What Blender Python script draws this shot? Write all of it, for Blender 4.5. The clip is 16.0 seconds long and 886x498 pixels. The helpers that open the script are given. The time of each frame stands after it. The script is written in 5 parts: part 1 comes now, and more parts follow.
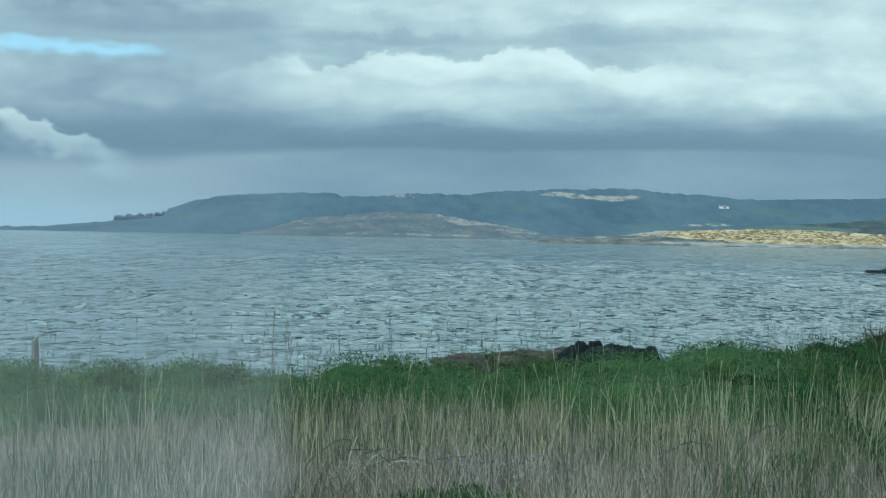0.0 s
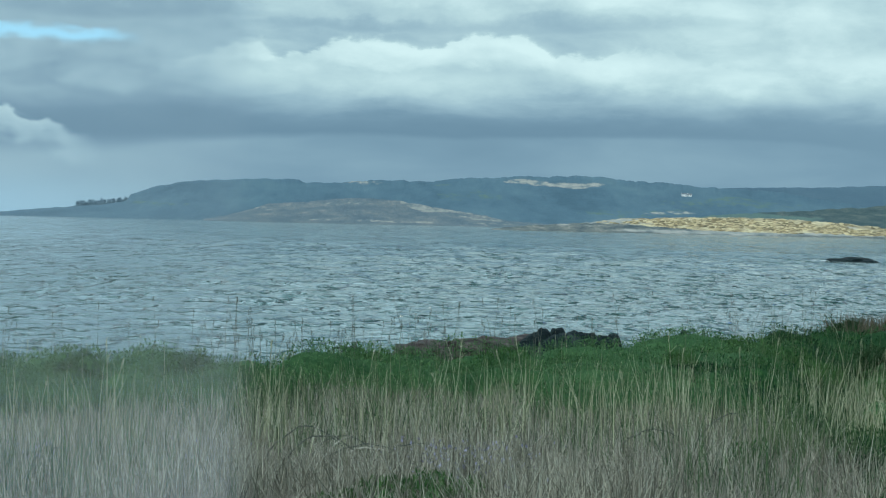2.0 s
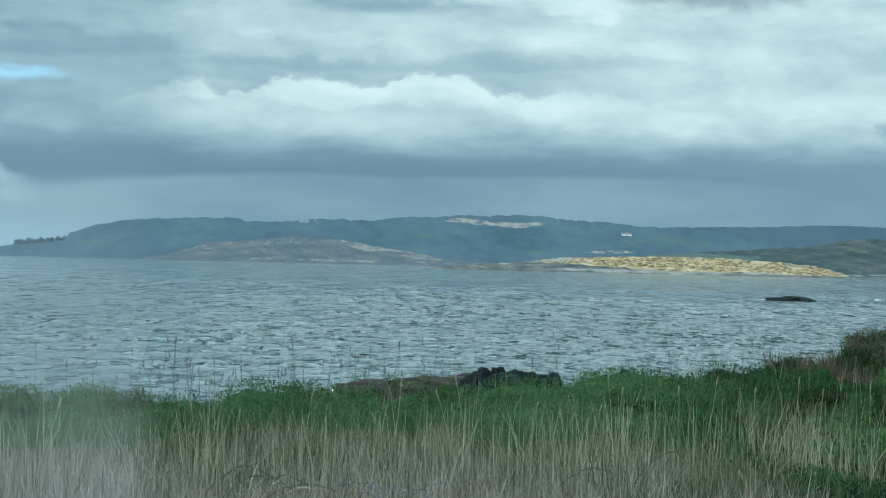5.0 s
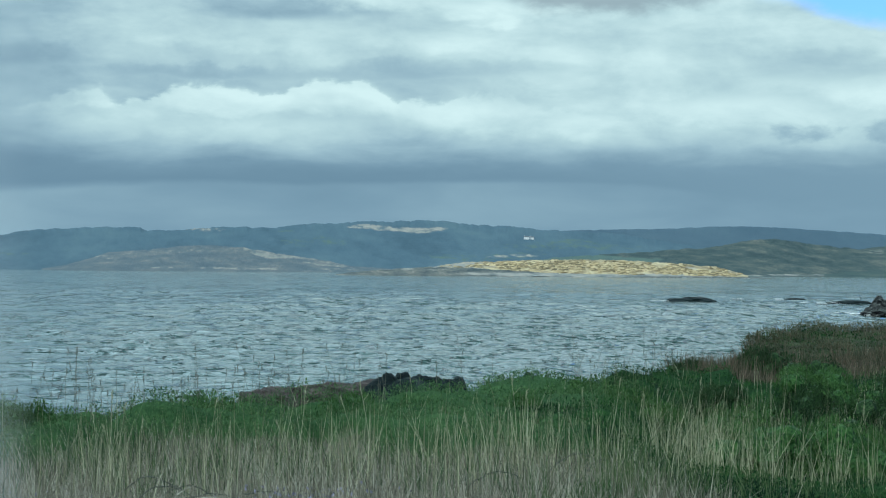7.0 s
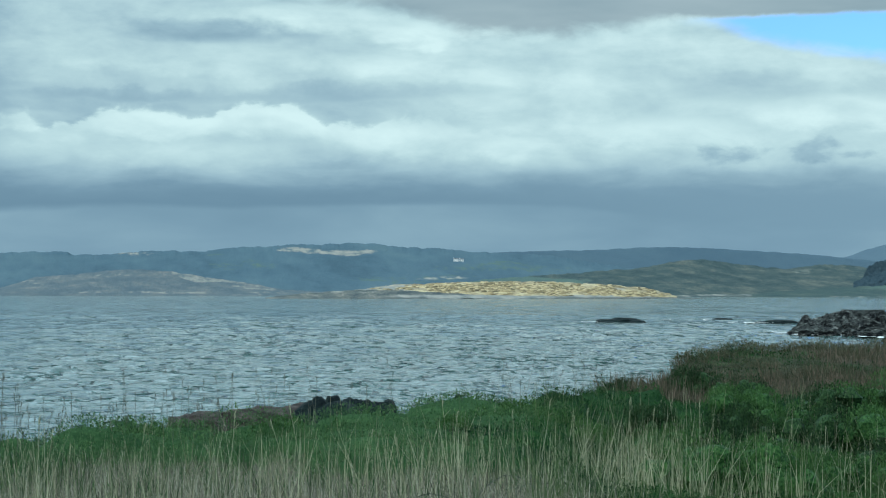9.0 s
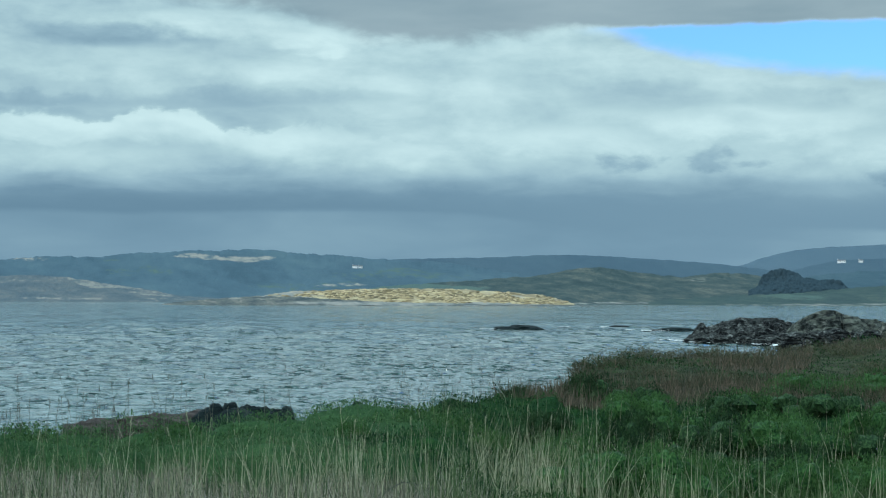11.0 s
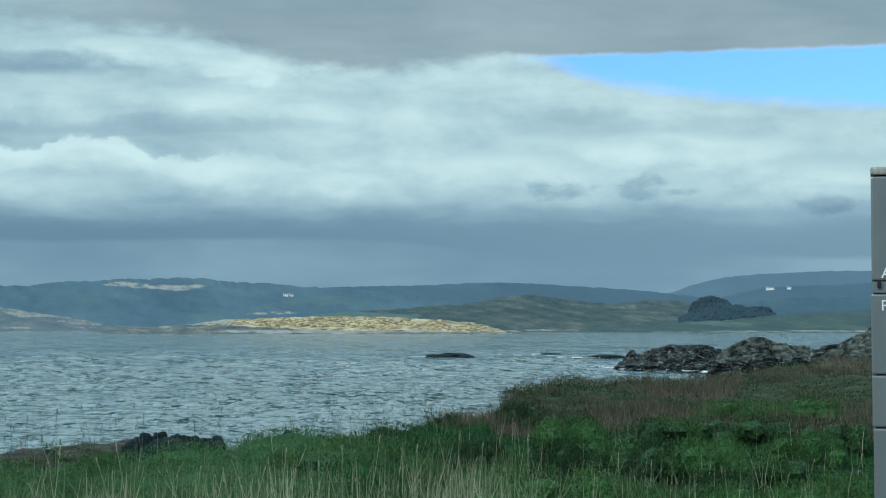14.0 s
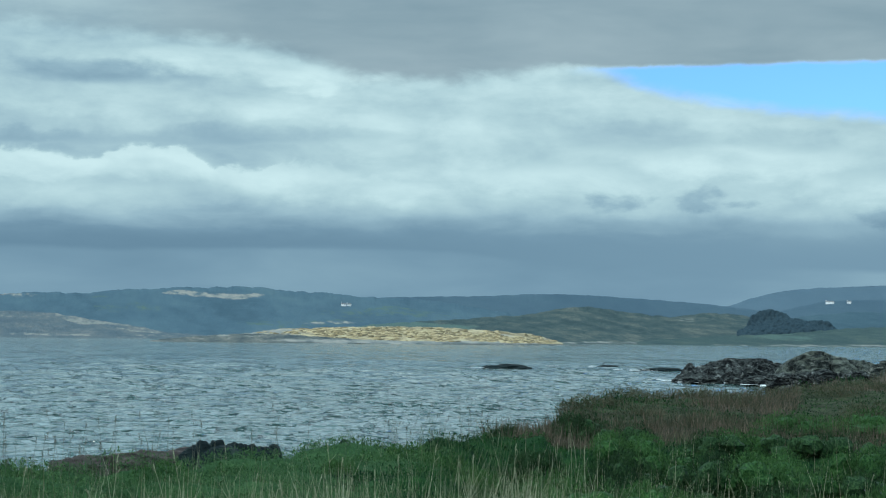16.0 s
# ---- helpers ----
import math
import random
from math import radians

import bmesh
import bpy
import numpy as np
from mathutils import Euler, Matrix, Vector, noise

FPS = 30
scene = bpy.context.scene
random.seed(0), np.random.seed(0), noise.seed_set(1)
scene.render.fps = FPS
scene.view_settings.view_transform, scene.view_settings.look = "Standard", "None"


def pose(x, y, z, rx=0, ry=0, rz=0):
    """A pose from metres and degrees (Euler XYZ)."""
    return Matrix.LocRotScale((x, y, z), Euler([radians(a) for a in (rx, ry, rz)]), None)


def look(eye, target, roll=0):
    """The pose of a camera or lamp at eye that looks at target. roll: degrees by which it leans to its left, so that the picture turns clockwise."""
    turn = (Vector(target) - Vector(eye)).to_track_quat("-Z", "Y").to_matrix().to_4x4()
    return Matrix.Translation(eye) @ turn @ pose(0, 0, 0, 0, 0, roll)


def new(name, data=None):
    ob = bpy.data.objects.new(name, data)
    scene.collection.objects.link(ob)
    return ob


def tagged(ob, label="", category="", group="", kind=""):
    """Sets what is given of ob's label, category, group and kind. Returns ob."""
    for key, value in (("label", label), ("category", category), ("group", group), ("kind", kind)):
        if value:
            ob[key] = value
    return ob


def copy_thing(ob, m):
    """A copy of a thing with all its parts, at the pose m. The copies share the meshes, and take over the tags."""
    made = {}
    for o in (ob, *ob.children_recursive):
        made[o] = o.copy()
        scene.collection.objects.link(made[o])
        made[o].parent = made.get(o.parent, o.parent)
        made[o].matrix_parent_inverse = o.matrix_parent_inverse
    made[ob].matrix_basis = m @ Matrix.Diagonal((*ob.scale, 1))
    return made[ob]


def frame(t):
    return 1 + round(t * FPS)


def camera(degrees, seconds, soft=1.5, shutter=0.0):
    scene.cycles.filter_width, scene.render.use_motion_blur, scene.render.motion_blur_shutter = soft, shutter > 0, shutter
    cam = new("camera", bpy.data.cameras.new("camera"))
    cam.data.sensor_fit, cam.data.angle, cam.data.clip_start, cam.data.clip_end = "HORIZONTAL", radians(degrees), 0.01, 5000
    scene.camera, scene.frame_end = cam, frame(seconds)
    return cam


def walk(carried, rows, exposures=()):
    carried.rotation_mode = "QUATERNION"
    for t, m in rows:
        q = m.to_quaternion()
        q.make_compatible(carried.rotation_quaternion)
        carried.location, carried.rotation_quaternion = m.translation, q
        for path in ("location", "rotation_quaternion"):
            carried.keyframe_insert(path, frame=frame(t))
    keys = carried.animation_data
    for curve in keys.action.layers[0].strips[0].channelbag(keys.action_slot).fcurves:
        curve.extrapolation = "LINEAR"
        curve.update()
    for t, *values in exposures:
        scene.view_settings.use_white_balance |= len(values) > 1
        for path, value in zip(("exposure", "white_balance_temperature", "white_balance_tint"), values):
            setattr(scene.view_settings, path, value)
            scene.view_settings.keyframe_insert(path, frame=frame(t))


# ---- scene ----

# Eye five metres above the sea, turning almost on the spot: seconds, heading to the right of +y, pitch, roll.
EYE = Vector((0.0, 0.0, 5.0))
# the turn carries the eye two centimetres to the right
DRIFT = [(0.0, 0.0), (2.0, 0.001), (3.5, 0.006), (5.0, 0.012), (7.0, 0.020), (9.0, 0.023), (16.0, 0.024)]
TURNS = [(0, 0.004, -0.454, 1.044), (0.5, 0.232, -0.268, 1.072), (1, 0.421, -0.401, 1.216), (1.5, 0.628, -0.660, 1.282),
         (2, 1.178, -0.848, 1.269), (2.5, 1.795, -0.566, 1.341), (3, 2.391, -0.187, 1.460), (3.5, 2.989, 0.038, 1.552),
         (4, 3.158, 0.395, 1.517), (4.2, 3.108, 0.522, 1.482), (6.3, 3.689, 0.235, 0.575), (6.5, 4.663, 0.361, 0.448),
         (7, 6.090, 0.652, 0.440), (7.5, 6.920, 1.261, 0.703), (8, 7.319, 1.787, 0.689), (8.5, 7.576, 1.699, 0.353),
         (9, 8.316, 1.370, 0.026), (9.2, 8.677, 1.264, -0.027), (11.3, 11.829, 1.773, 0.163), (11.5, 11.999, 1.999, 0.074),
         (12, 12.433, 2.345, -0.053), (12.5, 12.767, 2.460, -0.044), (13, 12.885, 2.481, -0.048), (13.5, 13.151, 2.383, -0.016),
         (14, 13.694, 2.485, 0.036), (14.5, 13.705, 2.664, 0.208), (15, 13.097, 2.786, 0.450), (15.5, 12.422, 2.847, 0.668),
         (16, 11.859, 2.817, 0.592)]


def aim(t, heading, pitch, roll):
    h, p = radians(heading), radians(pitch)
    eye = EYE + Vector((float(np.interp(t, [q[0] for q in DRIFT], [q[1] for q in DRIFT])), 0, 0))
    return look(eye, eye + Vector((math.sin(h) * math.cos(p), math.cos(h) * math.cos(p), math.sin(p))), roll)


cam = camera(27.53, 16.0, soft=1.2)
walk(cam, [(t, aim(t, h, p, r)) for t, h, p, r in TURNS], [(0, 0.20, 6120, 7), (9.2, 0.20, 6120, 7), (11.3, 0.09, 6000, 7), (16, 0.09, 6000, 7)])


# ---- node helpers ----
def lin(r, g, b):
    """Linear colour from 8-bit screen values."""
    return tuple(((c / 255 + 0.055) / 1.055) ** 2.4 if c > 10 else c / 255 / 12.92 for c in (r, g, b)) + (1.0,)


class Val:
    """A socket with arithmetic that writes Math nodes."""

    def __init__(self, tree, sock):
        self.tree, self.sock = tree, sock

    def op(self, kind, *others):
        n = self.tree.nodes.new("ShaderNodeMath")
        n.operation = kind
        for i, o in enumerate((self, *others)):
            if isinstance(o, Val):
                self.tree.links.new(o.sock, n.inputs[i])
            else:
                n.inputs[i].default_value = o
        return Val(self.tree, n.outputs[0])

    def __add__(self, o): return self.op("ADD", o)
    def __sub__(self, o): return self.op("SUBTRACT", o)
    def __mul__(self, o): return self.op("MULTIPLY", o)
    def __truediv__(self, o): return self.op("DIVIDE", o)
    def rest(self): return (self * -1.0) + 1.0
    def clamp(self): return self.op("MINIMUM", 1.0).op("MAXIMUM", 0.0)

    def step(self, lo, hi):
        """Smooth step from 0 at lo to 1 at hi (either may be a Val)."""
        n = self.tree.nodes.new("ShaderNodeMapRange")
        n.interpolation_type = "SMOOTHSTEP"
        for i, o in ((0, self), (1, lo), (2, hi)):
            if isinstance(o, Val):
                self.tree.links.new(o.sock, n.inputs[i])
            else:
                n.inputs[i].default_value = o
        return Val(self.tree, n.outputs[0])

    def curve(self, pts):
        """A smooth curve through a few (x, y) points, flat outside them."""
        xs, ys = [p[0] for p in pts], [p[1] for p in pts]
        lo, hi = min(ys), max(ys) + 1e-6
        n = self.tree.nodes.new("ShaderNodeFloatCurve")
        c = n.mapping.curves[0]
        while len(c.points) < len(pts):
            c.points.new(0.5, 0.5)
        for q, (x, y) in zip(c.points, pts):
            q.location = ((x - xs[0]) / (xs[-1] - xs[0]), (y - lo) / (hi - lo))
        n.mapping.update()
        self.tree.links.new(((self - xs[0]) / (xs[-1] - xs[0])).clamp().sock, n.inputs["Value"])
        return Val(self.tree, n.outputs[0]) * (hi - lo) + lo


def join(tree, x, y, z=0.0):
    n = tree.nodes.new("ShaderNodeCombineXYZ")
    for i, o in enumerate((x, y, z)):
        if isinstance(o, Val):
            tree.links.new(o.sock, n.inputs[i])
        else:
            n.inputs[i].default_value = o
    return n.outputs[0]


def noisy(tree, vec, scale, detail=4.0, rough=0.55, distort=0.0):
    n = tree.nodes.new("ShaderNodeTexNoise")
    n.inputs["Scale"].default_value, n.inputs["Detail"].default_value = scale, detail
    n.inputs["Roughness"].default_value, n.inputs["Distortion"].default_value = rough, distort
    if vec is not None:
        tree.links.new(vec, n.inputs["Vector"])
    return Val(tree, n.outputs["Fac"])


def ramp(tree, fac, stops):
    n = tree.nodes.new("ShaderNodeValToRGB")
    e = n.color_ramp.elements
    while len(e) < len(stops):
        e.new(0.5)
    for q, (pos, col) in zip(e, stops):
        q.position, q.color = pos, col
    tree.links.new(fac.sock, n.inputs[0])
    return n.outputs[0]


def blend(tree, fac, a, b):
    n = tree.nodes.new("ShaderNodeMix")
    n.data_type = "RGBA"
    if isinstance(fac, Val):
        tree.links.new(fac.sock, n.inputs[0])
    else:
        n.inputs[0].default_value = fac
    for i, o in ((6, a), (7, b)):
        if isinstance(o, tuple):
            n.inputs[i].default_value = o
        else:
            tree.links.new(o, n.inputs[i])
    return n.outputs[2]


# ---- sky and sun ----
SUN_EL, SUN_AZ = 36.0, -122.0
world = bpy.data.worlds.new("overcast_sky")
scene.world = world
world.use_nodes = True
wt = world.node_tree
wt.nodes.clear()
sky = wt.nodes.new("ShaderNodeTexSky")
sky.sky_type, sky.sun_disc = "NISHITA", False
sky.sun_elevation, sky.sun_rotation = radians(SUN_EL), radians(SUN_AZ)
tc = wt.nodes.new("ShaderNodeTexCoord")
sx = wt.nodes.new("ShaderNodeSeparateXYZ")
wt.links.new(tc.outputs["Generated"], sx.inputs[0])
dx, dy, dz = (Val(wt, s) for s in sx.outputs)
az = dx.op("ARCTAN2", dy) * 57.2958
el = dz.op("ARCSINE") * 57.2958

broad = noisy(wt, join(wt, az * 0.10, el * 0.32, 3.0), 1.0, 3.0, 0.5)
mid = noisy(wt, join(wt, az * 0.22, el * 0.80, 7.0), 1.0, 5.0, 0.55, 0.3)
fine = noisy(wt, join(wt, az * 0.8, el * 1.6, 1.0), 1.0, 6.0, 0.6, 0.3)
puff = noisy(wt, join(wt, az * 0.36, el * 0.72, 21.0), 1.0, 6.0, 0.58, 0.25)
curl = noisy(wt, join(wt, az * 0.5, el * 0.9, 33.0), 1.0, 5.0, 0.6, 0.2)
knob = noisy(wt, join(wt, az * 1.1, el * 1.3, 13.0), 1.0, 2.0, 0.5)
wisp = noisy(wt, join(wt, az * 0.9 + el * 0.35, el * 2.6, 41.0), 1.0, 6.0, 0.62, 0.5)
e1 = el + (mid - 0.5) * 0.9 + (broad - 0.5) * 0.5
aw, ew = az + (curl - 0.5) * 2.6 + (fine - 0.5) * 0.9, el + (puff - 0.5) * 0.9 + (fine - 0.5) * 0.35

# rain haze under the cloud base, paler towards the open sea
low = az.curve([(-16, 0.40), (-9, 0.33), (-3, 0.24), (8, 0.21), (20, 0.22), (26, 0.32), (30, 0.40)]) + (broad - 0.5) * 0.35 + el.curve([(0, 0.02), (2.0, 0.05), (2.8, -0.02)]) + (mid - 0.5) * 0.16
# the dark underside, then the bright billows above it
rise = e1.curve([(2.2, 0.11), (2.9, 0.13), (3.5, 0.32), (4.2, 0.64), (5.0, 0.75), (6.5, 0.74), (8.0, 0.72), (10.0, 0.64), (14.0, 0.55)])
sunny = az.curve([(-16, 0.66), (-9, 0.60), (-6, 0.70), (-2, 0.96), (4, 1.0), (10, 0.98), (16, 0.9), (22, 0.84), (30, 0.9)])
bank = (rise - 0.13) * sunny + az.curve([(-16, 0.14), (4, 0.14), (12, 0.19), (18, 0.24), (30, 0.28)])
base = az.curve([(-16, 2.6), (-8, 2.5), (-2, 2.72), (2, 2.66), (8, 2.80), (16, 2.35), (30, 2.1)])
under = (el + (mid - 0.5) * 0.35 + (fine - 0.5) * 0.16).step(base - az.curve([(-16, 1.1), (-9, 0.7), (-5, 0.2), (30, 0.16)]), base + 0.14)
shade = low * under.rest() + bank * under
# the billows' rounded tops, lit along the rim, with greyer cloud behind
top = az.curve([(-16, 3.6), (-8, 4.5), (-6.4, 5.1), (-5, 5.42), (-3.9, 5.1), (-2.9, 5.38), (-0.9, 5.70), (0.4, 5.42), (2.6, 5.85), (3.9, 5.60), (5.5, 5.2), (7.3, 5.4), (9.4, 5.0), (16, 4.3)]) + (fine - 0.5) * 0.9 + (knob - 0.5) * 0.7
ends = az.curve([(-16, 0.05), (-8, 0.2), (-5, 0.4), (-2.5, 0.9), (3.5, 0.9), (6.5, 0.45), (9, 0.15), (30, 0.05)])
behind = el.step(top - 0.05, top + 0.22) * ends * el.step(5.9, 6.9).rest()
shade = shade - behind * 0.24
glow = el.step(top - 0.75, top - 0.04) * el.step(top, top + 0.12).rest() * ends
shade = shade + glow * 0.13
lively = el.step(2.6, 4.6)
shade = shade + ((puff - 0.5) * 0.50 + (mid - 0.5) * 0.30 + (fine - 0.5) * 0.16 + (broad - 0.5) * 0.25) * lively
# long flat streaks higher up
streak = noisy(wt, join(wt, az * 0.16, el * 0.9, 5.0), 1.0, 4.0, 0.5, 0.2)
shade = shade + (streak - 0.5) * 0.40 * el.step(5.4, 7.0) + (wisp - 0.5) * 0.20 * el.step(6.2, 7.6)


def puffs(total, spots, edge=1.3):
    """Adds soft masses of cloud with frayed rims: heading, elevation, half width, half height, lightness."""
    for a0, e0, wa, we, much in spots:
        q = ((aw - a0) / wa).op("POWER", 2.0) + ((ew - e0) / we).op("POWER", 2.0)
        total = total + q.step(0.1, edge).rest() * much
    return total


# grey masses over the open sea, with one lit gap
shade = puffs(shade, ((-10.0, 4.5, 3.6, 0.75, -0.08), (-9.5, 6.6, 4.5, 0.5, -0.14), (-4.6, 5.35, 1.2, 0.32, 0.12), (-9.6, 4.3, 1.4, 0.4, 0.10)), 1.6)
# bright heads of the long bank
shade = puffs(shade, ((-0.6, 5.2, 2.0, 0.5, 0.12), (3.0, 5.3, 2.0, 0.55, 0.12), (7.2, 4.8, 2.4, 0.6, 0.13), (10.6, 4.55, 1.2, 0.45, 0.12), (1.5, 4.3, 5.0, 0.35, 0.05)), 1.5)
# the lighter veil and rifts above it
shade = puffs(shade, ((4.2, 8.6, 2.6, 0.5, 0.20), (7.6, 8.1, 1.5, 0.4, 0.15), (2.0, 7.2, 5.5, 0.4, 0.08), (1.0, 8.2, 2.6, 0.45, -0.24), (9.6, 6.4, 1.3, 0.8, 0.10), (12.6, 6.0, 0.9, 1.2, 0.08), (5.5, 6.35, 4.5, 0.28, -0.10), (-1.5, 6.2, 3.0, 0.22, -0.10)), 1.6)
# white heads and small dark scraps towards the clear gap
shade = puffs(shade, ((15.6, 5.0, 2.6, 0.45, 0.12), (21.5, 5.6, 3.6, 0.55, 0.15), (17.5, 6.5, 2.2, 0.5, -0.10), (22.6, 6.3, 1.6, 0.4, -0.10), (25.0, 4.7, 2.0, 0.5, 0.12), (19.0, 3.6, 5.0, 0.4, -0.05)), 1.6)
for a0, e0, wa, we in ((17.6, 4.45, 1.25, 0.40), (19.9, 4.45, 0.75, 0.36), (21.5, 4.25, 0.65, 0.13), (25.8, 3.8, 1.1, 0.30)):
    q = ((az - a0) / wa).op("POWER", 2.0) + ((el - e0) / we).op("POWER", 2.0)
    shade = shade - (q + (puff - 0.5) * 4.5 + (fine - 0.5) * 5.0).step(-0.2, 1.6).rest() * 0.17
# lit cumulus over the open sea
w = (az + 13.7) * -0.34 + 3.72 - el + (fine - 0.5) * 1.1 + (knob - 0.5) * 0.9 + (puff - 0.5) * 0.7
shade = shade + w.step(0.0, 0.16) * w.step(0.05, 1.3).rest() * az.step(-11.6, -9.4).rest() * 0.46
cloud = ramp(wt, shade.clamp(), [(0.0, lin(91, 121, 140)), (0.25, lin(120, 149, 165)), (0.5, lin(151, 179, 189)), (0.75, lin(181, 207, 209)), (1.0, lin(208, 231, 229))])
# pale blue distance low over the open sea
cloud = blend(wt, az.step(-13.0, -5.0).rest() * el.step(0.2, 1.7).rest() * 0.6, cloud, lin(150, 188, 206))
# the grey sheet overhead
edge = az.curve([(-16, 10.2), (-4, 9.5), (5, 9.0), (7.7, 8.55), (10.4, 8.0), (13.6, 8.15), (15.5, 8.5), (22, 8.68), (30, 8.72)]) + (fine - 0.5) * az.curve([(-16, 0.8), (12, 0.8), (17, 0.28), (30, 0.28)]) + (puff - 0.5) * 0.7 * az.step(14.0, 19.0).rest()
lid = el.step(edge - 0.14, edge + az.curve([(-16, 0.6), (14, 0.45), (17, 0.10), (30, 0.08)]))
grey = ramp(wt, ((mid - 0.5) * 0.6 + (broad - 0.5) * 0.8 + (streak - 0.5) * 0.7 + 0.45).clamp(), [(0.0, lin(122, 146, 156)), (1.0, lin(170, 187, 190))])
cloud = blend(wt, lid * az.curve([(-16, 0.35), (0, 0.5), (6, 0.95), (30, 1.0)]), cloud, grey)
# clear gaps
floor_el = az.curve([(14.5, 8.7), (16.5, 8.4), (18.5, 7.85), (21, 7.35), (24.6, 6.98), (30, 6.7)]) + (fine - 0.5) * 0.5
gap = el.step(floor_el - 0.25, floor_el + 0.35) * el.step(edge - 0.16, edge + 0.02).rest() * az.step(15.0, 18.0)
gap2 = (el + (az + 12.0) * 0.03 - 5.60 + (fine - 0.5) * 0.7 + (puff - 0.5) * 0.7).op("ABSOLUTE").step(0.02, 0.30).rest() * az.step(-10.0, -8.2).rest()
cloud = blend(wt, gap2 * 0.75, cloud, lin(168, 226, 244))
tint = wt.nodes.new("ShaderNodeMix")
tint.data_type, tint.blend_type = "RGBA", "MULTIPLY"
tint.inputs[0].default_value = 1.0
wt.links.new(sky.outputs[0], tint.inputs[6])
tint.inputs[7].default_value = (0.68, 1.15, 1.95, 1.0)
ten = wt.nodes.new("ShaderNodeMix")
ten.data_type, ten.blend_type = "RGBA", "MULTIPLY"
ten.inputs[0].default_value = 1.0
wt.links.new(cloud, ten.inputs[6])
# added brightness in the unseen higher sky, most at 16 to 30 degrees, lights the sea
bright = el.curve([(0, 10.0), (11.5, 10.0), (16, 29.0), (30, 29.0), (46, 25.0), (90, 26.0)])
wt.links.new(join(wt, bright, bright, bright), ten.inputs[7])
ten.clamp_result = False
final = blend(wt, (gap + gap2 * 0.12).clamp(), ten.outputs[2], tint.outputs[2])
bg = wt.nodes.new("ShaderNodeBackground")
bg.inputs["Strength"].default_value = 0.1
wt.links.new(final, bg.inputs["Color"])
wo = wt.nodes.new("ShaderNodeOutputWorld")
wt.links.new(bg.outputs[0], wo.inputs["Surface"])

sun_data = bpy.data.lights.new("sun", "SUN")
sun_data.energy, sun_data.angle, sun_data.color = 1.7, radians(5), (1.0, 0.94, 0.84)
sun = new("sun", sun_data)
s_az, s_el = radians(SUN_AZ), radians(SUN_EL)
sun.matrix_world = look((0, 0, 300), Vector((0, 0, 300)) - Vector((math.sin(s_az) * math.cos(s_el), math.cos(s_az) * math.cos(s_el), math.sin(s_el))))


# ---- materials ----
def material(name, rough=0.8, spec=0.3):
    m = bpy.data.materials.new(name)
    m.use_nodes = True
    b = m.node_tree.nodes["Principled BSDF"]
    b.inputs["Roughness"].default_value, b.inputs["Specular IOR Level"].default_value = rough, spec
    return m, m.node_tree, b


def where(tree, sx=1.0, sy=1.0, sz=1.0):
    """World-size coordinates."""
    n = tree.nodes.new("ShaderNodeNewGeometry")
    m = tree.nodes.new("ShaderNodeVectorMath")
    m.operation = "MULTIPLY"
    m.inputs[1].default_value = (sx, sy, sz)
    tree.links.new(n.outputs["Position"], m.inputs[0])
    return m.outputs[0]


def island(tree):
    n = tree.nodes.new("ShaderNodeNewGeometry")
    return Val(tree, n.outputs["Random Per Island"])


def bump(tree, b, height, strength, distance):
    n = tree.nodes.new("ShaderNodeBump")
    n.inputs["Strength"].default_value, n.inputs["Distance"].default_value = strength, distance
    tree.links.new(height.sock, n.inputs["Height"])
    tree.links.new(n.outputs[0], b.inputs["Normal"])


def c(r, g, b):
    return (r, g, b, 1.0)


def leafy(name, stops, patch=0.6, rough=0.65, through_light=0.2, grain=1.3):
    """Foliage: each blade or leaf has its own shade, with drifts of colour a metre or two wide."""
    m, t, b = material(name, rough, 0.05)
    f = (island(t) * (1 - patch) + noisy(t, where(t), grain, 3.0) * patch).clamp()
    col = ramp(t, f, stops)
    t.links.new(col, b.inputs["Base Color"])
    if through_light:
        tr = t.nodes.new("ShaderNodeBsdfTranslucent")
        t.links.new(col, tr.inputs["Color"])
        mx = t.nodes.new("ShaderNodeMixShader")
        mx.inputs[0].default_value = through_light
        out = t.nodes["Material Output"]
        t.links.new(b.outputs[0], mx.inputs[1])
        t.links.new(tr.outputs[0], mx.inputs[2])
        t.links.new(mx.outputs[0], out.inputs["Surface"])
    return m


def slope_cover(name, stops, scale, stretch=1.0, rough=0.9, relief=6.0, deep=0.3):
    """Far hillsides: woods and rough ground in drifts, with pasture and bare clearings where the mesh marks them."""
    m, t, b = material(name, rough, 0.1)
    f = (noisy(t, where(t, 1, deep, stretch), scale, 6.0, 0.62) * 0.7 + noisy(t, where(t, 1, deep, 1), scale * 7, 4.0, 0.6) * 0.3).clamp()
    col = ramp(t, f, stops)
    ragged = noisy(t, where(t, 1, 0.3, 2.5), 0.06, 5.0, 0.68)
    for attr, light in (("pasture", (c(0.070, 0.116, 0.116), c(0.092, 0.140, 0.120))), ("bare", (c(0.12, 0.15, 0.16), c(0.31, 0.295, 0.26)))):
        n = t.nodes.new("ShaderNodeAttribute")
        n.attribute_name = attr
        mask = (Val(t, n.outputs["Fac"]) + (ragged - 0.5) * 2.0).step(0.35, 0.85) * Val(t, n.outputs["Fac"]).step(0.02, 0.25)
        col = blend(t, mask, col, ramp(t, ragged, [(0.35, light[0]), (0.62, light[1])]))
    t.links.new(col, b.inputs["Base Color"])
    bump(t, b, noisy(t, where(t), 0.09, 4.0, 0.7), 1.0, relief)
    return m


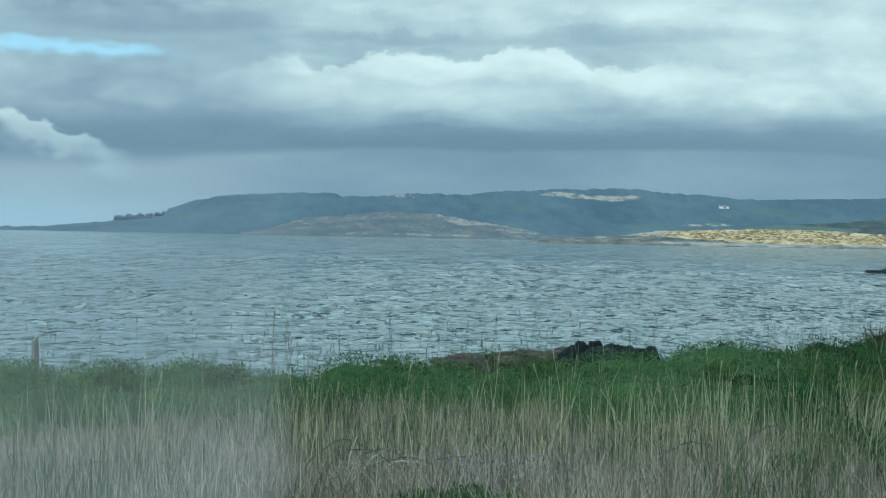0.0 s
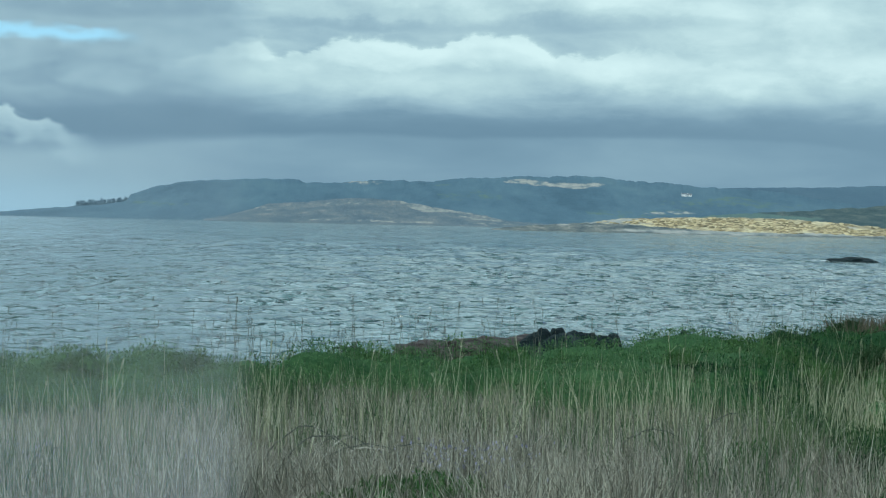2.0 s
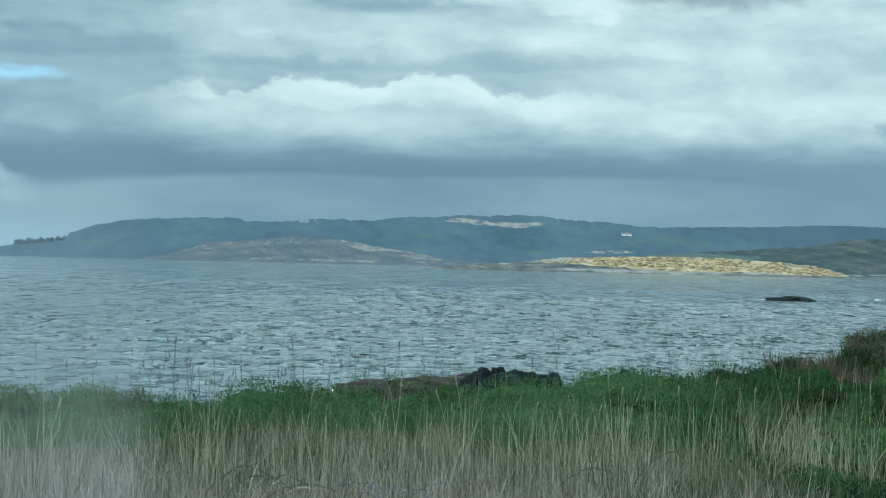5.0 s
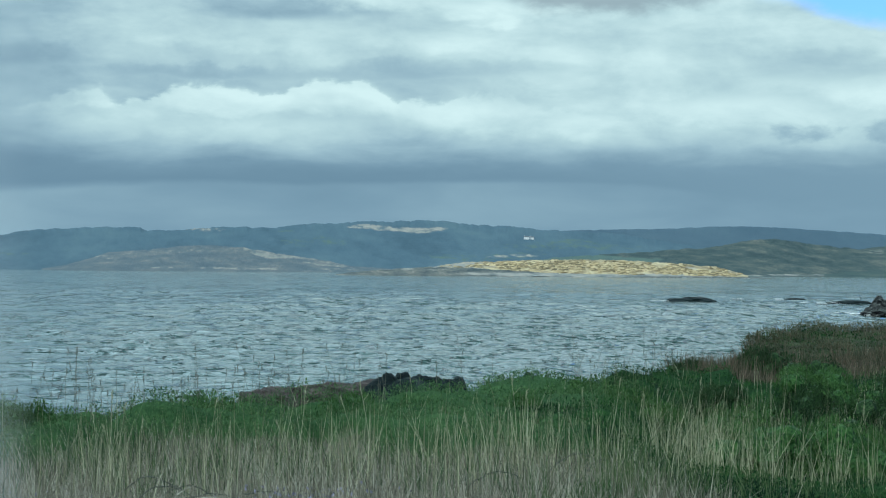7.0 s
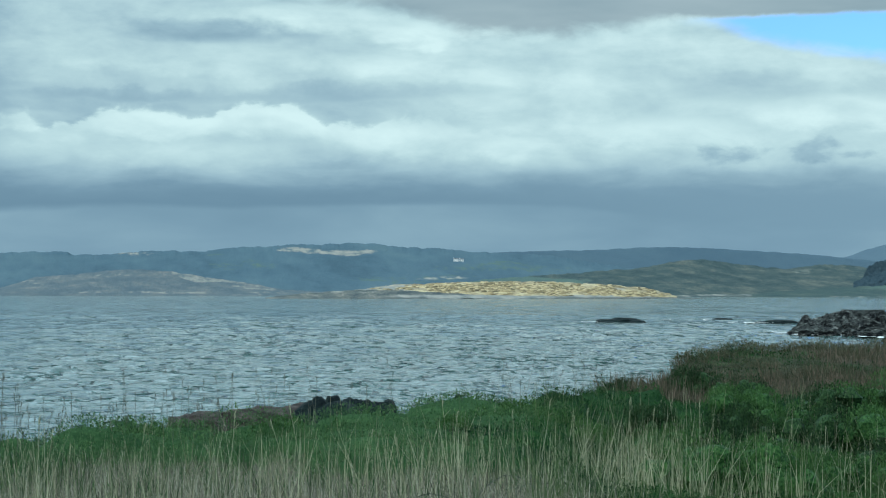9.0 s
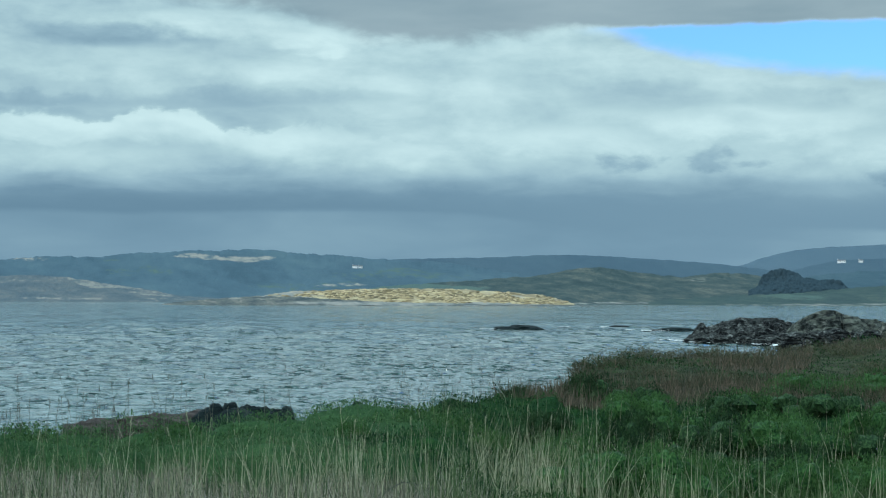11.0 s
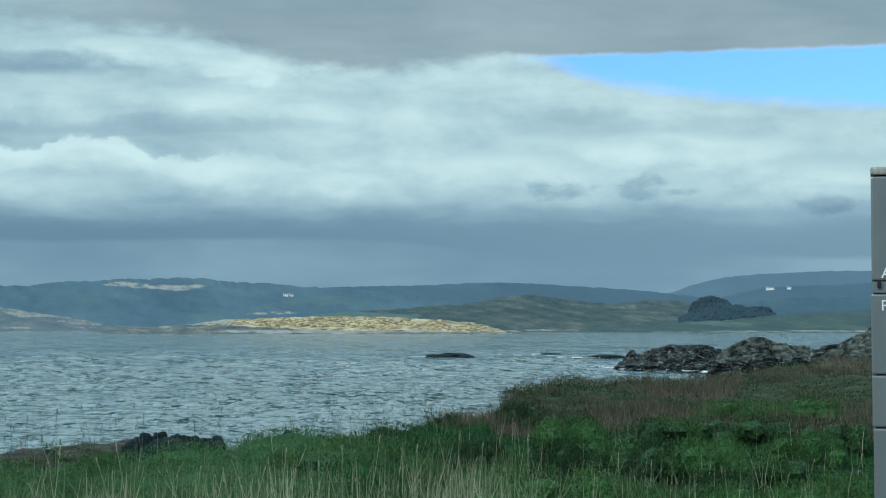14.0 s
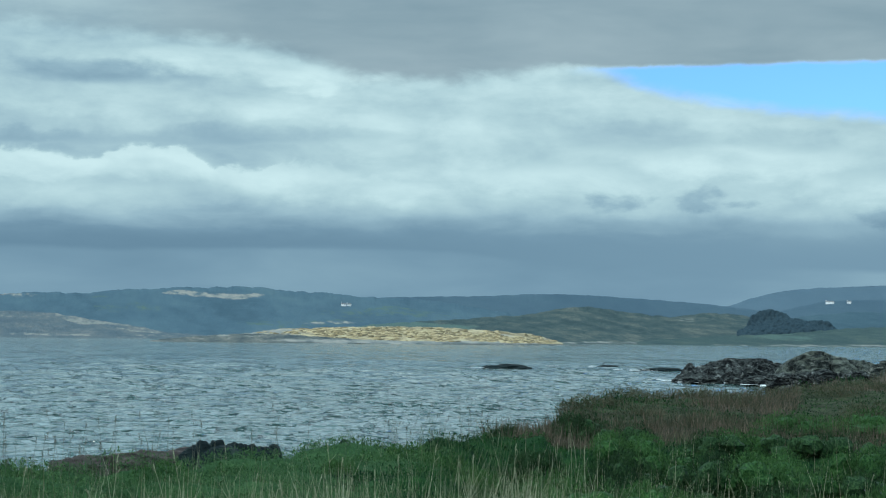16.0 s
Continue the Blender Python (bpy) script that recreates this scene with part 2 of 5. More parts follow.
MAT_DRY = leafy("dry_grass_straw", [(0.18, c(0.046, 0.046, 0.034)), (0.5, c(0.195, 0.188, 0.142)), (0.82, c(0.48, 0.465, 0.37))], 0.42)
MAT_LITTER = leafy("dead_grass_mat", [(0.2, c(0.080, 0.075, 0.062)), (0.5, c(0.20, 0.185, 0.152)), (0.8, c(0.36, 0.34, 0.28))], 0.5)
MAT_HERB = leafy("green_herb_leaf", [(0.28, c(0.030, 0.072, 0.031)), (0.50, c(0.058, 0.120, 0.047)), (0.72, c(0.105, 0.185, 0.072))], 0.78, through_light=0.35)
MAT_BLADE = leafy("green_grass_blade", [(0.2, c(0.014, 0.042, 0.018)), (0.5, c(0.036, 0.084, 0.034)), (0.8, c(0.095, 0.148, 0.063))], 0.4)
MAT_HEATH = leafy("brown_bracken", [(0.22, c(0.024, 0.040, 0.021)), (0.40, c(0.044, 0.052, 0.031)), (0.54, c(0.078, 0.068, 0.047)), (0.70, c(0.150, 0.118, 0.090)), (0.90, c(0.36, 0.30, 0.23))], 0.6)
# headland herbs: deeper green, with shade put into the leaf colour
MAT_SHADED_HERB = leafy("deep_green_shaded_leaf", [(0.34, c(0.005, 0.018, 0.010)), (0.50, c(0.014, 0.044, 0.015)), (0.66, c(0.036, 0.100, 0.027))], 0.85, through_light=0.3, grain=0.8)
MAT_FRESH = leafy("fresh_clump_leaf", [(0.3, c(0.024, 0.062, 0.021)), (0.7, c(0.068, 0.140, 0.042))], 0.65, through_light=0.35)
MAT_BUSH = leafy("dark_bush_leaf", [(0.3, c(0.010, 0.025, 0.012)), (0.7, c(0.036, 0.070, 0.028))], 0.65, through_light=0.3)
MAT_OLIVE = leafy("olive_bush_leaf", [(0.2, c(0.040, 0.052, 0.028)), (0.6, c(0.078, 0.080, 0.048)), (0.85, c(0.13, 0.115, 0.075))], 0.5)
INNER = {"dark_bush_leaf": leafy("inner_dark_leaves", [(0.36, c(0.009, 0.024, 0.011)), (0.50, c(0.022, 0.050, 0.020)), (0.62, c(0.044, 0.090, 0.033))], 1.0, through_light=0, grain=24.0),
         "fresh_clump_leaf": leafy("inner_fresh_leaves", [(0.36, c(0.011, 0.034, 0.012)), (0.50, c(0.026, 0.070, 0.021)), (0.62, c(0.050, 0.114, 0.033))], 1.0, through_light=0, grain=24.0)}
MAT_STALK = leafy("pale_reed_stem", [(0.2, c(0.135, 0.15, 0.088)), (0.8, c(0.34, 0.35, 0.235))], 0.2, through_light=0)
MAT_DARKSTALK = leafy("weathered_reed_stem", [(0.2, c(0.05, 0.06, 0.052)), (0.8, c(0.12, 0.125, 0.10))], 0.2, through_light=0)

m, t, b = material("turf_soil", 0.95, 0.1)
t.links.new(ramp(t, noisy(t, where(t), 0.7, 6.0, 0.65), [(0.3, c(0.012, 0.017, 0.009)), (0.55, c(0.026, 0.032, 0.015)), (0.75, c(0.055, 0.048, 0.032))]), b.inputs["Base Color"])
bump(t, b, noisy(t, where(t), 6.0, 5.0), 0.8, 0.08)
MAT_SOIL = m

m, t, b = material("sea_water", 0.06, 0.5)
b.inputs["IOR"].default_value = 1.34
paws = noisy(t, where(t, 0.35, 0.10, 1.0), 0.16, 5.0, 0.65)
t.links.new(ramp(t, paws, [(0.35, c(0.026, 0.066, 0.061)), (0.65, c(0.036, 0.084, 0.077))]), b.inputs["Base Color"])
t.links.new((paws.step(0.35, 0.65) * 0.05 + 0.06).sock, b.inputs["Roughness"])
# ripples on the backs of the waves, longer seas farther out
geo = t.nodes.new("ShaderNodeNewGeometry")
span = t.nodes.new("ShaderNodeVectorMath")
span.operation = "LENGTH"
t.links.new(geo.outputs["Position"], span.inputs[0])
out = Val(t, span.outputs["Value"])
lift = noisy(t, where(t, 0.9, 1.1, 1.0), 1.1, 2.0, 0.5).step(0.52, 0.72) * 0.25
for across, along, high, share in ((0.55, 0.55, 0.95, [(40, 1.0), (120, 1.0), (200, 0.3), (300, 0.0)]), (0.46, 0.18, 2.6, [(50, 0.15), (100, 0.8), (220, 1.0), (350, 0.0)]),
                                   (0.28, 0.060, 7.5, [(110, 0.0), (180, 0.6), (300, 1.0), (500, 0.3), (700, 0.0)]), (0.16, 0.020, 20.0, [(240, 0.0), (380, 0.5), (700, 0.6), (1500, 0.1)])):
    wave = noisy(t, where(t, across, along, 1.0), 1.0, 3.0, 0.5)
    lift = lift + (wave.step(0.54, 0.62) * 1.5 + wave * 0.4) * out.curve(share) * high
bump(t, b, lift, 1.0, 0.26)
MAT_SEA = m

m, t, b = material("sea_foam", 0.9, 0.2)
t.links.new(ramp(t, noisy(t, where(t), 2.0, 4.0), [(0.3, c(0.55, 0.6, 0.6)), (0.7, c(0.82, 0.84, 0.83))]), b.inputs["Base Color"])
MAT_FOAM = m


# ---- mesh helpers ----
def mesh_from(name, verts, faces, mat, smooth=False):
    """faces: an (n, 3) or (n, 4) array."""
    me = bpy.data.meshes.new(name)
    verts, faces = np.asarray(verts, np.float32), np.asarray(faces, np.int32)
    k = faces.shape[1]
    me.vertices.add(len(verts))
    me.vertices.foreach_set("co", verts.ravel())
    me.loops.add(faces.size)
    me.loops.foreach_set("vertex_index", faces.ravel())
    me.polygons.add(len(faces))
    me.polygons.foreach_set("loop_start", np.arange(0, faces.size, k, dtype=np.int32))
    me.polygons.foreach_set("use_smooth", np.full(len(faces), smooth))
    me.update(calc_edges=True)
    me.validate()
    me.materials.append(mat)
    return me


def sheet(name, pts, mat, smooth=True):
    """A grid of points (rows, columns, 3) as one mesh."""
    r, k = pts.shape[:2]
    i = np.arange(r * k).reshape(r, k)
    quads = np.stack([i[:-1, :-1], i[:-1, 1:], i[1:, 1:], i[1:, :-1]], -1).reshape(-1, 4)
    return mesh_from(name, pts.reshape(-1, 3), quads, mat, smooth)


def part(name, bm, mat, parent, label=""):
    me = bpy.data.meshes.new(name)
    bm.to_mesh(me)
    bm.free()
    me.materials.append(mat)
    ob = new(name, me)
    ob.parent = parent
    return tagged(ob, label)


def polar(a, r, z=0.0):
    a = np.radians(a)
    return np.stack(np.broadcast_arrays(r * np.sin(a), r * np.cos(a), z), -1)


def fuzz(x, y, seed, octaves=4):
    """Smooth value noise in the plane, about -1 to 1, as a sum of turned waves."""
    g = np.random.default_rng(seed)
    s = np.zeros_like(np.asarray(x, float))
    amp, f = 1.0, 1.0
    for _ in range(octaves):
        for _ in range(4):
            w, ph = g.uniform(0, 2 * np.pi), g.uniform(0, 6.28)
            k = f * g.uniform(0.7, 1.4)
            s = s + amp * 0.35 * np.sin(k * (x * np.cos(w) + y * np.sin(w)) + ph)
        amp, f = amp * 0.55, f * 2.1
    return s


def smooth01(x, lo, hi):
    u = np.clip((x - lo) / (hi - lo), 0, 1)
    return u * u * (3 - 2 * u)


def mounds(x, y, cell):
    """Rounded clumps, one in each cell of a jittered grid: 0 between them to 1 on the tallest tops."""
    i0, j0 = np.floor(x / cell), np.floor(y / cell)
    best = np.zeros_like(x)
    for di in (-1, 0, 1):
        for dj in (-1, 0, 1):
            i, j = i0 + di, j0 + dj
            h1 = np.modf(np.abs(np.sin(i * 12.99 + j * 78.23) * 43758.5))[0]
            h2 = np.modf(np.abs(np.sin(i * 39.35 + j * 11.14) * 24634.6))[0]
            h3 = np.modf(np.abs(np.sin(i * 73.16 + j * 52.24) * 15731.7))[0]
            wide = cell * (0.55 + 0.35 * h3)
            d2 = ((x - (i + h1) * cell) ** 2 + (y - (j + h2) * cell) ** 2) / wide ** 2
            best = np.maximum(best, (0.45 + 0.55 * h3) * np.sqrt(np.clip(1 - d2, 0, 1)))
    return best


# ---- the near land: a grassy terrace that ends at the shore ----
# heading and the angle under the horizon at which the terrace's plants end
BRINK = [(-90, 1.0), (-40, 3.0), (-14, 3.95), (-8, 4.0), (-4, 4.2), (0, 4.2), (3.6, 4.08), (5, 3.85), (6, 3.62), (6.8, 3.42), (7.5, 3.3), (9, 3.2),
         (11, 3.08), (12.2, 3.0), (13.2, 2.6), (15.1, 2.5), (15.6, 2.15), (16.1, 1.85), (17, 1.63), (20, 1.56), (22, 1.5), (22.7, 1.34),
         (23.9, 1.11), (25.1, 0.98), (26, 0.83), (28, 0.78), (40, 0.3)]
BRINK_A, BRINK_D = np.array([q[0] for q in BRINK]), np.array([2.05 / math.tan(radians(q[1])) for q in BRINK])


def brink(a):
    return np.interp(a, BRINK_A, BRINK_D, left=4000, right=4000)


def ground(x, y):
    r, a = np.hypot(x, y), np.degrees(np.arctan2(x, y))
    d = brink(a)
    z = 3.0 - 0.8 * smooth01(r, 8, 26) + 0.10 * fuzz(x * 0.35, y * 0.35, 3, 3) * smooth01(r, 4, 12)
    over = np.maximum(r - d, 0)
    z = z - 0.9 * smooth01(over, 0, 3.5) - 0.16 * over
    return np.maximum(z, -2.5)


A_STEPS = np.concatenate([np.arange(-180, -30, 3.0), np.arange(-30, 45, 0.25), np.arange(45, 180.1, 3.0)])
R_STEPS = np.concatenate([np.linspace(0.0, 8, 9), np.geomspace(9, 260, 130), np.geomspace(300, 4400, 14)])
aa, rr = np.meshgrid(A_STEPS, R_STEPS)
pts = polar(aa, rr)
pts[..., 2] = ground(pts[..., 0], pts[..., 1])
front = (np.abs(aa - 8) < 75) & (rr > 290)
pts[..., 2] = np.where(front, -2.5, pts[..., 2])
tagged(new("ground", sheet("ground", pts, MAT_SOIL)), "rough grassy shore terrace of dark soil and turf", "ground", kind="structure")

# ---- the sea ----
CREST = 0.011
rows = [45.0]
while rows[-1] < 4950:
    rows.append(rows[-1] + max(0.14, 0.14 * (rows[-1] / 85) ** 2.1))
rows = np.array(rows)
cols = np.concatenate([np.linspace(-75, -17, 40), np.arange(-15.5, 28.5, 0.11), np.linspace(32, 80, 36)])
aa, rr = np.meshgrid(cols, rows)
pts = polar(aa, rr)
X, Y = pts[..., 0], pts[..., 1]
g = np.random.default_rng(5)
swell = np.zeros_like(X)
step = np.gradient(rows)[:, None]
power = np.zeros_like(rr[:, :1])
# small wavelets inshore, longer seas farther out
for i in range(130):
    lam = 0.7 * 8.0 ** g.uniform(0, 1)
    way = radians(g.normal(-4, 20))
    k = 2 * np.pi / lam
    reach = 1.35 * (rr[:, :1] / 70) ** 1.1
    fade = np.clip(1.7 - step / lam * 2.2, 0, 1) * (1 - smooth01(lam / reach, 0.9, 1.7)) * lam ** 0.7
    swell += fade * np.sin(k * (X * np.sin(way) + Y * np.cos(way)) + g.uniform(0, 6.28))
    power += fade ** 2 / 2
swell = swell / np.sqrt(np.maximum(power, power[rows < 200].min()))
gust = np.clip(0.95 + 0.30 * fuzz(X * 0.05, Y * 0.025, 8, 3), 0.4, 1.6)
u = swell * gust
# gentle backs and short steep crests
pts[..., 2] = CREST * np.minimum(rr / 75, 4) ** 0.9 * (0.6 * u + np.maximum(u - 0.5, 0) ** 1.5)
tagged(new("water", sheet("water", pts, MAT_SEA)), "choppy grey-green sea water under cloud", "sea", kind="structure")


# ---- far land ----
class Hill:
    """A ridge across the water: crest profile (heading, elevation angle) at one distance, its foot at another."""

    def __init__(self, name, crest, far, foot, mat, label, rough=2.0, power=1.3, step=0.04, foot_z=-1.0):
        self.a = np.array([q[0] for q in crest], float)
        self.e = np.array([q[1] for q in crest], float)
        self.far, self.foot, self.power, self.foot_z, self.rough = far, foot, power, foot_z, rough
        heads = np.arange(self.a[0], self.a[-1] + step / 2, step)
        s = np.concatenate([np.linspace(0, 1, 56), [1.06, 1.15, 1.3]])
        A, S = np.meshgrid(heads, s)
        R, Z = self.place(A, S)
        g = np.random.default_rng(len(name))
        crown = g.normal(0, 0.13, heads.shape)[None, :] * rough * np.exp(-((S - 1) / 0.05) ** 2)
        pts = polar(A, R)
        pts[..., 2] = Z + crown
        self.A, self.E = A, np.degrees(np.arctan2(pts[..., 2] - 5.0, R))
        self.E[S > 1] = 99.0
        self.marks = {"pasture": np.zeros(A.shape), "bare": np.zeros(A.shape)}
        self.ob = tagged(new(name, sheet(name, pts, mat)), label, "hill", kind="structure")

    def place(self, A, S):
        sharp = np.interp(A, self.a, self.e)
        soft = sum(np.interp(A + o, self.a, self.e) for o in (-0.8, -0.4, 0.0, 0.4, 0.8)) / 5
        zc = 5.0 + self.far * np.tan(np.radians(soft + (sharp - soft) * np.exp(-((S - 1) / 0.07) ** 2)))
        zc = zc + self.rough * 0.5 * fuzz(A * 9, A * 0, 4, 3) * np.exp(-((S - 1) / 0.12) ** 2)
        R = self.foot + (self.far - self.foot) * S
        up = np.clip(S, 0, 1)
        Z = self.foot_z + (zc - self.foot_z) * up ** self.power
        Z = Z + self.rough * 1.5 * fuzz(A * 3 + S * 4, S * 9, 6, 3) * up * (1 - up) * 4 * 0.4
        Z = np.where(S > 1, zc - (S - 1) * 160, Z)
        return R, Z

    def on(self, a, e):
        """The place on the near slope seen under elevation e."""
        s = np.linspace(0, 1, 300)
        R, Z = self.place(np.full_like(s, a), s)
        E = np.degrees(np.arctan2(Z - 5.0, R))
        i = int(np.argmax(E >= e)) if (E >= e).any() else 299
        return float(R[i]), float(Z[i])


# distance haze is put into these hill colours as a blue cast
HAZED_FOREST = [(0.36, c(0.050, 0.092, 0.122)), (0.48, c(0.066, 0.114, 0.148)), (0.57, c(0.078, 0.130, 0.162)), (0.70, c(0.098, 0.152, 0.176))]
MAT_FOREST = slope_cover("hazed_conifer_hillside", HAZED_FOREST, 0.006, 3.0, relief=3.0)
MAT_BLUE = slope_cover("haze_blue_hill", [(0.3, c(0.050, 0.088, 0.122)), (0.7, c(0.074, 0.118, 0.150))], 0.004, relief=2.0)
MAT_PALEBLUE = slope_cover("haze_pale_hill", [(0.3, c(0.080, 0.126, 0.166)), (0.7, c(0.098, 0.147, 0.185))], 0.004, relief=2.0)
MAT_MOOR = slope_cover("hazed_brown_moor", [(0.36, c(0.080, 0.114, 0.138)), (0.48, c(0.104, 0.134, 0.152)), (0.57, c(0.138, 0.156, 0.164)), (0.68, c(0.22, 0.222, 0.21))], 0.022, 5.0)
MAT_GREENHILL = slope_cover("green_brown_hill", [(0.38, c(0.030, 0.054, 0.060)), (0.47, c(0.048, 0.075, 0.076)), (0.55, c(0.072, 0.094, 0.088)), (0.66, c(0.135, 0.140, 0.122))], 0.045, 2.2)
# the patch of sun on the spit is put into this yellow
MAT_SUNLIT_SPIT = slope_cover("sunlit_spit_grass", [(0.36, c(0.17, 0.135, 0.085)), (0.46, c(0.28, 0.225, 0.135)), (0.54, c(0.44, 0.36, 0.215)), (0.64, c(0.56, 0.475, 0.31))], 0.10, 2.6, relief=2.0, deep=0.12)

MAT_TIP = slope_cover("rocky_foreshore", [(0.38, c(0.045, 0.062, 0.068)), (0.48, c(0.085, 0.100, 0.100)), (0.58, c(0.15, 0.150, 0.135)), (0.68, c(0.27, 0.255, 0.22))], 0.09, 3.0, relief=1.0)
MAT_DUSKY = slope_cover("olive_slope", [(0.36, c(0.038, 0.066, 0.070)), (0.52, c(0.054, 0.086, 0.082)), (0.66, c(0.088, 0.114, 0.098))], 0.024, 3.0)
# this slope's base colour is blued for haze too
MAT_BLUEGREEN = slope_cover("hazed_blue_green_woods", [(0.36, c(0.040, 0.078, 0.104)), (0.5, c(0.050, 0.092, 0.118)), (0.66, c(0.066, 0.110, 0.134))], 0.008, 3.0, relief=3.0)

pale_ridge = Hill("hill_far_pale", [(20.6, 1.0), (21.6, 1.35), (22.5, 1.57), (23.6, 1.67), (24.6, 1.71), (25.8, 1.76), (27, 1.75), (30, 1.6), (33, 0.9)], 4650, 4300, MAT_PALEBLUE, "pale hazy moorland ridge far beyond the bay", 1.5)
blue_ridge = Hill("hill_far_blue", [(8.5, 1.2), (10.8, 1.29), (12.2, 1.32), (13.3, 1.34), (14.5, 1.41), (15.8, 1.42), (16.9, 1.37), (18.3, 1.28), (19.4, 1.21), (20.4, 1.12), (21.1, 1.04), (22.2, 0.91), (24.5, 0.5), (26, 0.1)], 4250, 3700, MAT_BLUE, "haze-blue wooded ridge far beyond the bay", 1.5)
right_ridge = Hill("hill_farm", [(21, 0.5), (22.3, 0.91), (23.2, 1.13), (23.9, 1.27), (25, 1.30), (26, 1.32), (27, 1.39), (30, 1.3), (33, 0.5)], 3900, 3300, MAT_BLUE, "haze-blue hillside with scattered white farm buildings", 1.5)
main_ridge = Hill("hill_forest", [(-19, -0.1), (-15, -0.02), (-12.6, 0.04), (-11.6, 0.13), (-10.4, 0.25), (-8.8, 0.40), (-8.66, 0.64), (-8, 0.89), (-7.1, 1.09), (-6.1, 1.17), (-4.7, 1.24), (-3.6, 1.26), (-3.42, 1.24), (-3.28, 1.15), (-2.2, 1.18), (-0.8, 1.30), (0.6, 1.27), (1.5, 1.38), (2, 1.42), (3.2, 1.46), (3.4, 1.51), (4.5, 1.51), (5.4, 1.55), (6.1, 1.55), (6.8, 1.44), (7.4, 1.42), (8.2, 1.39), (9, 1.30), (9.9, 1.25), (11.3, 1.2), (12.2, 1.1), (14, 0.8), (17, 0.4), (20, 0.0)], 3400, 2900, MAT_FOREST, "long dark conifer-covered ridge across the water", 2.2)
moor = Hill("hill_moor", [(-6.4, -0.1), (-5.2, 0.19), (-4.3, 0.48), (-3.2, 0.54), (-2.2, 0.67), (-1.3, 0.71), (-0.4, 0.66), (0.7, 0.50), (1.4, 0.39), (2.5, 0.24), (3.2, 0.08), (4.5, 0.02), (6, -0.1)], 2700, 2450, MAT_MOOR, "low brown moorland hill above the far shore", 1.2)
green_hill = Hill("hill_green", [(7.5, 0.15), (9.7, 0.41), (11.1, 0.52), (12.2, 0.58), (13.3, 0.68), (14.4, 0.75), (15.1, 0.86), (15.8, 1.01), (16.5, 1.03), (17.2, 0.94), (18.3, 0.80), (19, 0.73), (19.4, 0.77), (20.1, 0.86), (21.1, 0.85), (21.5, 0.74), (22.3, 0.66), (22.8, 0.50), (23.9, 0.42), (24.5, 0.28), (26, 0.0)], 2400, 2000, MAT_GREENHILL, "rounded green and brown hill above the bay", 1.4)
low_right = Hill("hill_low", [(18, 0.0), (19.4, 0.10), (21, 0.18), (22.3, 0.26), (23.4, 0.34), (24.1, 0.40), (25.3, 0.46), (27, 0.52), (30, 0.6), (33, 0.4)], 2150, 1850, MAT_DUSKY, "low olive-green slope behind the bay's beach", 1.4)
dusk_ridge = Hill("hill_dusk", [(20.8, 0.2), (22.3, 0.62), (23.2, 0.80), (23.9, 0.86), (24.5, 0.93), (25.6, 0.92), (26.6, 0.95), (28, 0.9), (31, 0.4)], 2900, 2500, MAT_BLUEGREEN, "dark wooded slope under the farm, blue-green with haze", 1.6)
spit = Hill("spit", [(4.6, -0.17), (5.2, 0.02), (6.1, 0.15), (6.8, 0.24), (7.9, 0.28), (9.3, 0.33), (10.9, 0.35), (12.2, 0.32), (13.6, 0.23), (14.7, 0.15), (15.4, -0.04), (15.7, -0.17)], 1600, 1420, MAT_SUNLIT_SPIT, "low spit covered in gorse, sunlight put into its yellow", 0.8, 1.0)


spit_tip = Hill("spit_tip", [(2.7, -0.19), (3.2, -0.11), (4, -0.03), (5, 0.04), (6, 0.08), (7, 0.06), (8, 0.0), (9.5, -0.08), (11, -0.12), (13, -0.13), (15, -0.15), (16.5, -0.18)], 1440, 1400, MAT_TIP, "low grey-brown rocky tip of the spit", 0.5, 1.0)


def field(hill, kind, a0, a1, e0, e1, tilt=0.0, force=1.0):
    """Marks a field or clearing on a hill's near slope."""
    q = (hill.A - (a0 + a1) / 2) / ((a1 - a0) / 2)
    w = (hill.E - (e0 + e1) / 2 - tilt * q - 0.15 * (e1 - e0) * np.sin(4 * q + a0)) / ((e1 - e0) / 2)
    hill.marks[kind] = np.maximum(hill.marks[kind], force * np.clip(1.5 - (q ** 2 + w ** 2), 0, 1))


field(main_ridge, "bare", 3.0, 5.0, 1.22, 1.40, -0.03, force=0.75)
field(main_ridge, "bare", 4.3, 6.3, 1.17, 1.34, 0.02, force=0.95)
field(main_ridge, "bare", -2.3, -0.5, 1.13, 1.28, force=0.5)
field(main_ridge, "pasture", 0.8, 1.5, 1.14, 1.22, force=0.5)
field(main_ridge, "pasture", 5.2, 9.6, 0.30, 0.54, 0.05, force=0.5)
field(main_ridge, "bare", 7.2, 9.4, 0.40, 0.50, 0.03, 0.6)
field(main_ridge, "pasture", 7.5, 12.5, 0.60, 0.95, force=0.5)
field(main_ridge, "pasture", -9.0, -6.5, 0.30, 0.46, force=0.5)
field(main_ridge, "pasture", 0.5, 3.5, 0.70, 1.00, force=0.45)
field(moor, "bare", -0.2, 2.0, 0.32, 0.60, -0.12, 1.35)
field(moor, "bare", 1.6, 3.4, 0.05, 0.22, -0.08, 0.55)
field(moor, "bare", -3.8, -1.2, 0.44, 0.64, force=0.35)
field(moor, "bare", -5.2, -3.9, 0.20, 0.36, force=0.4)
field(moor, "bare", 1.2, 5.0, -0.10, 0.04, force=0.4)
field(moor, "bare", -4.0, 1.5, -0.05, 0.03, force=0.55)
field(low_right, "pasture", 21.3, 23.6, 0.02, 0.26, force=0.6)
field(low_right, "bare", 20.0, 30.0, -0.15, -0.08, force=0.6)
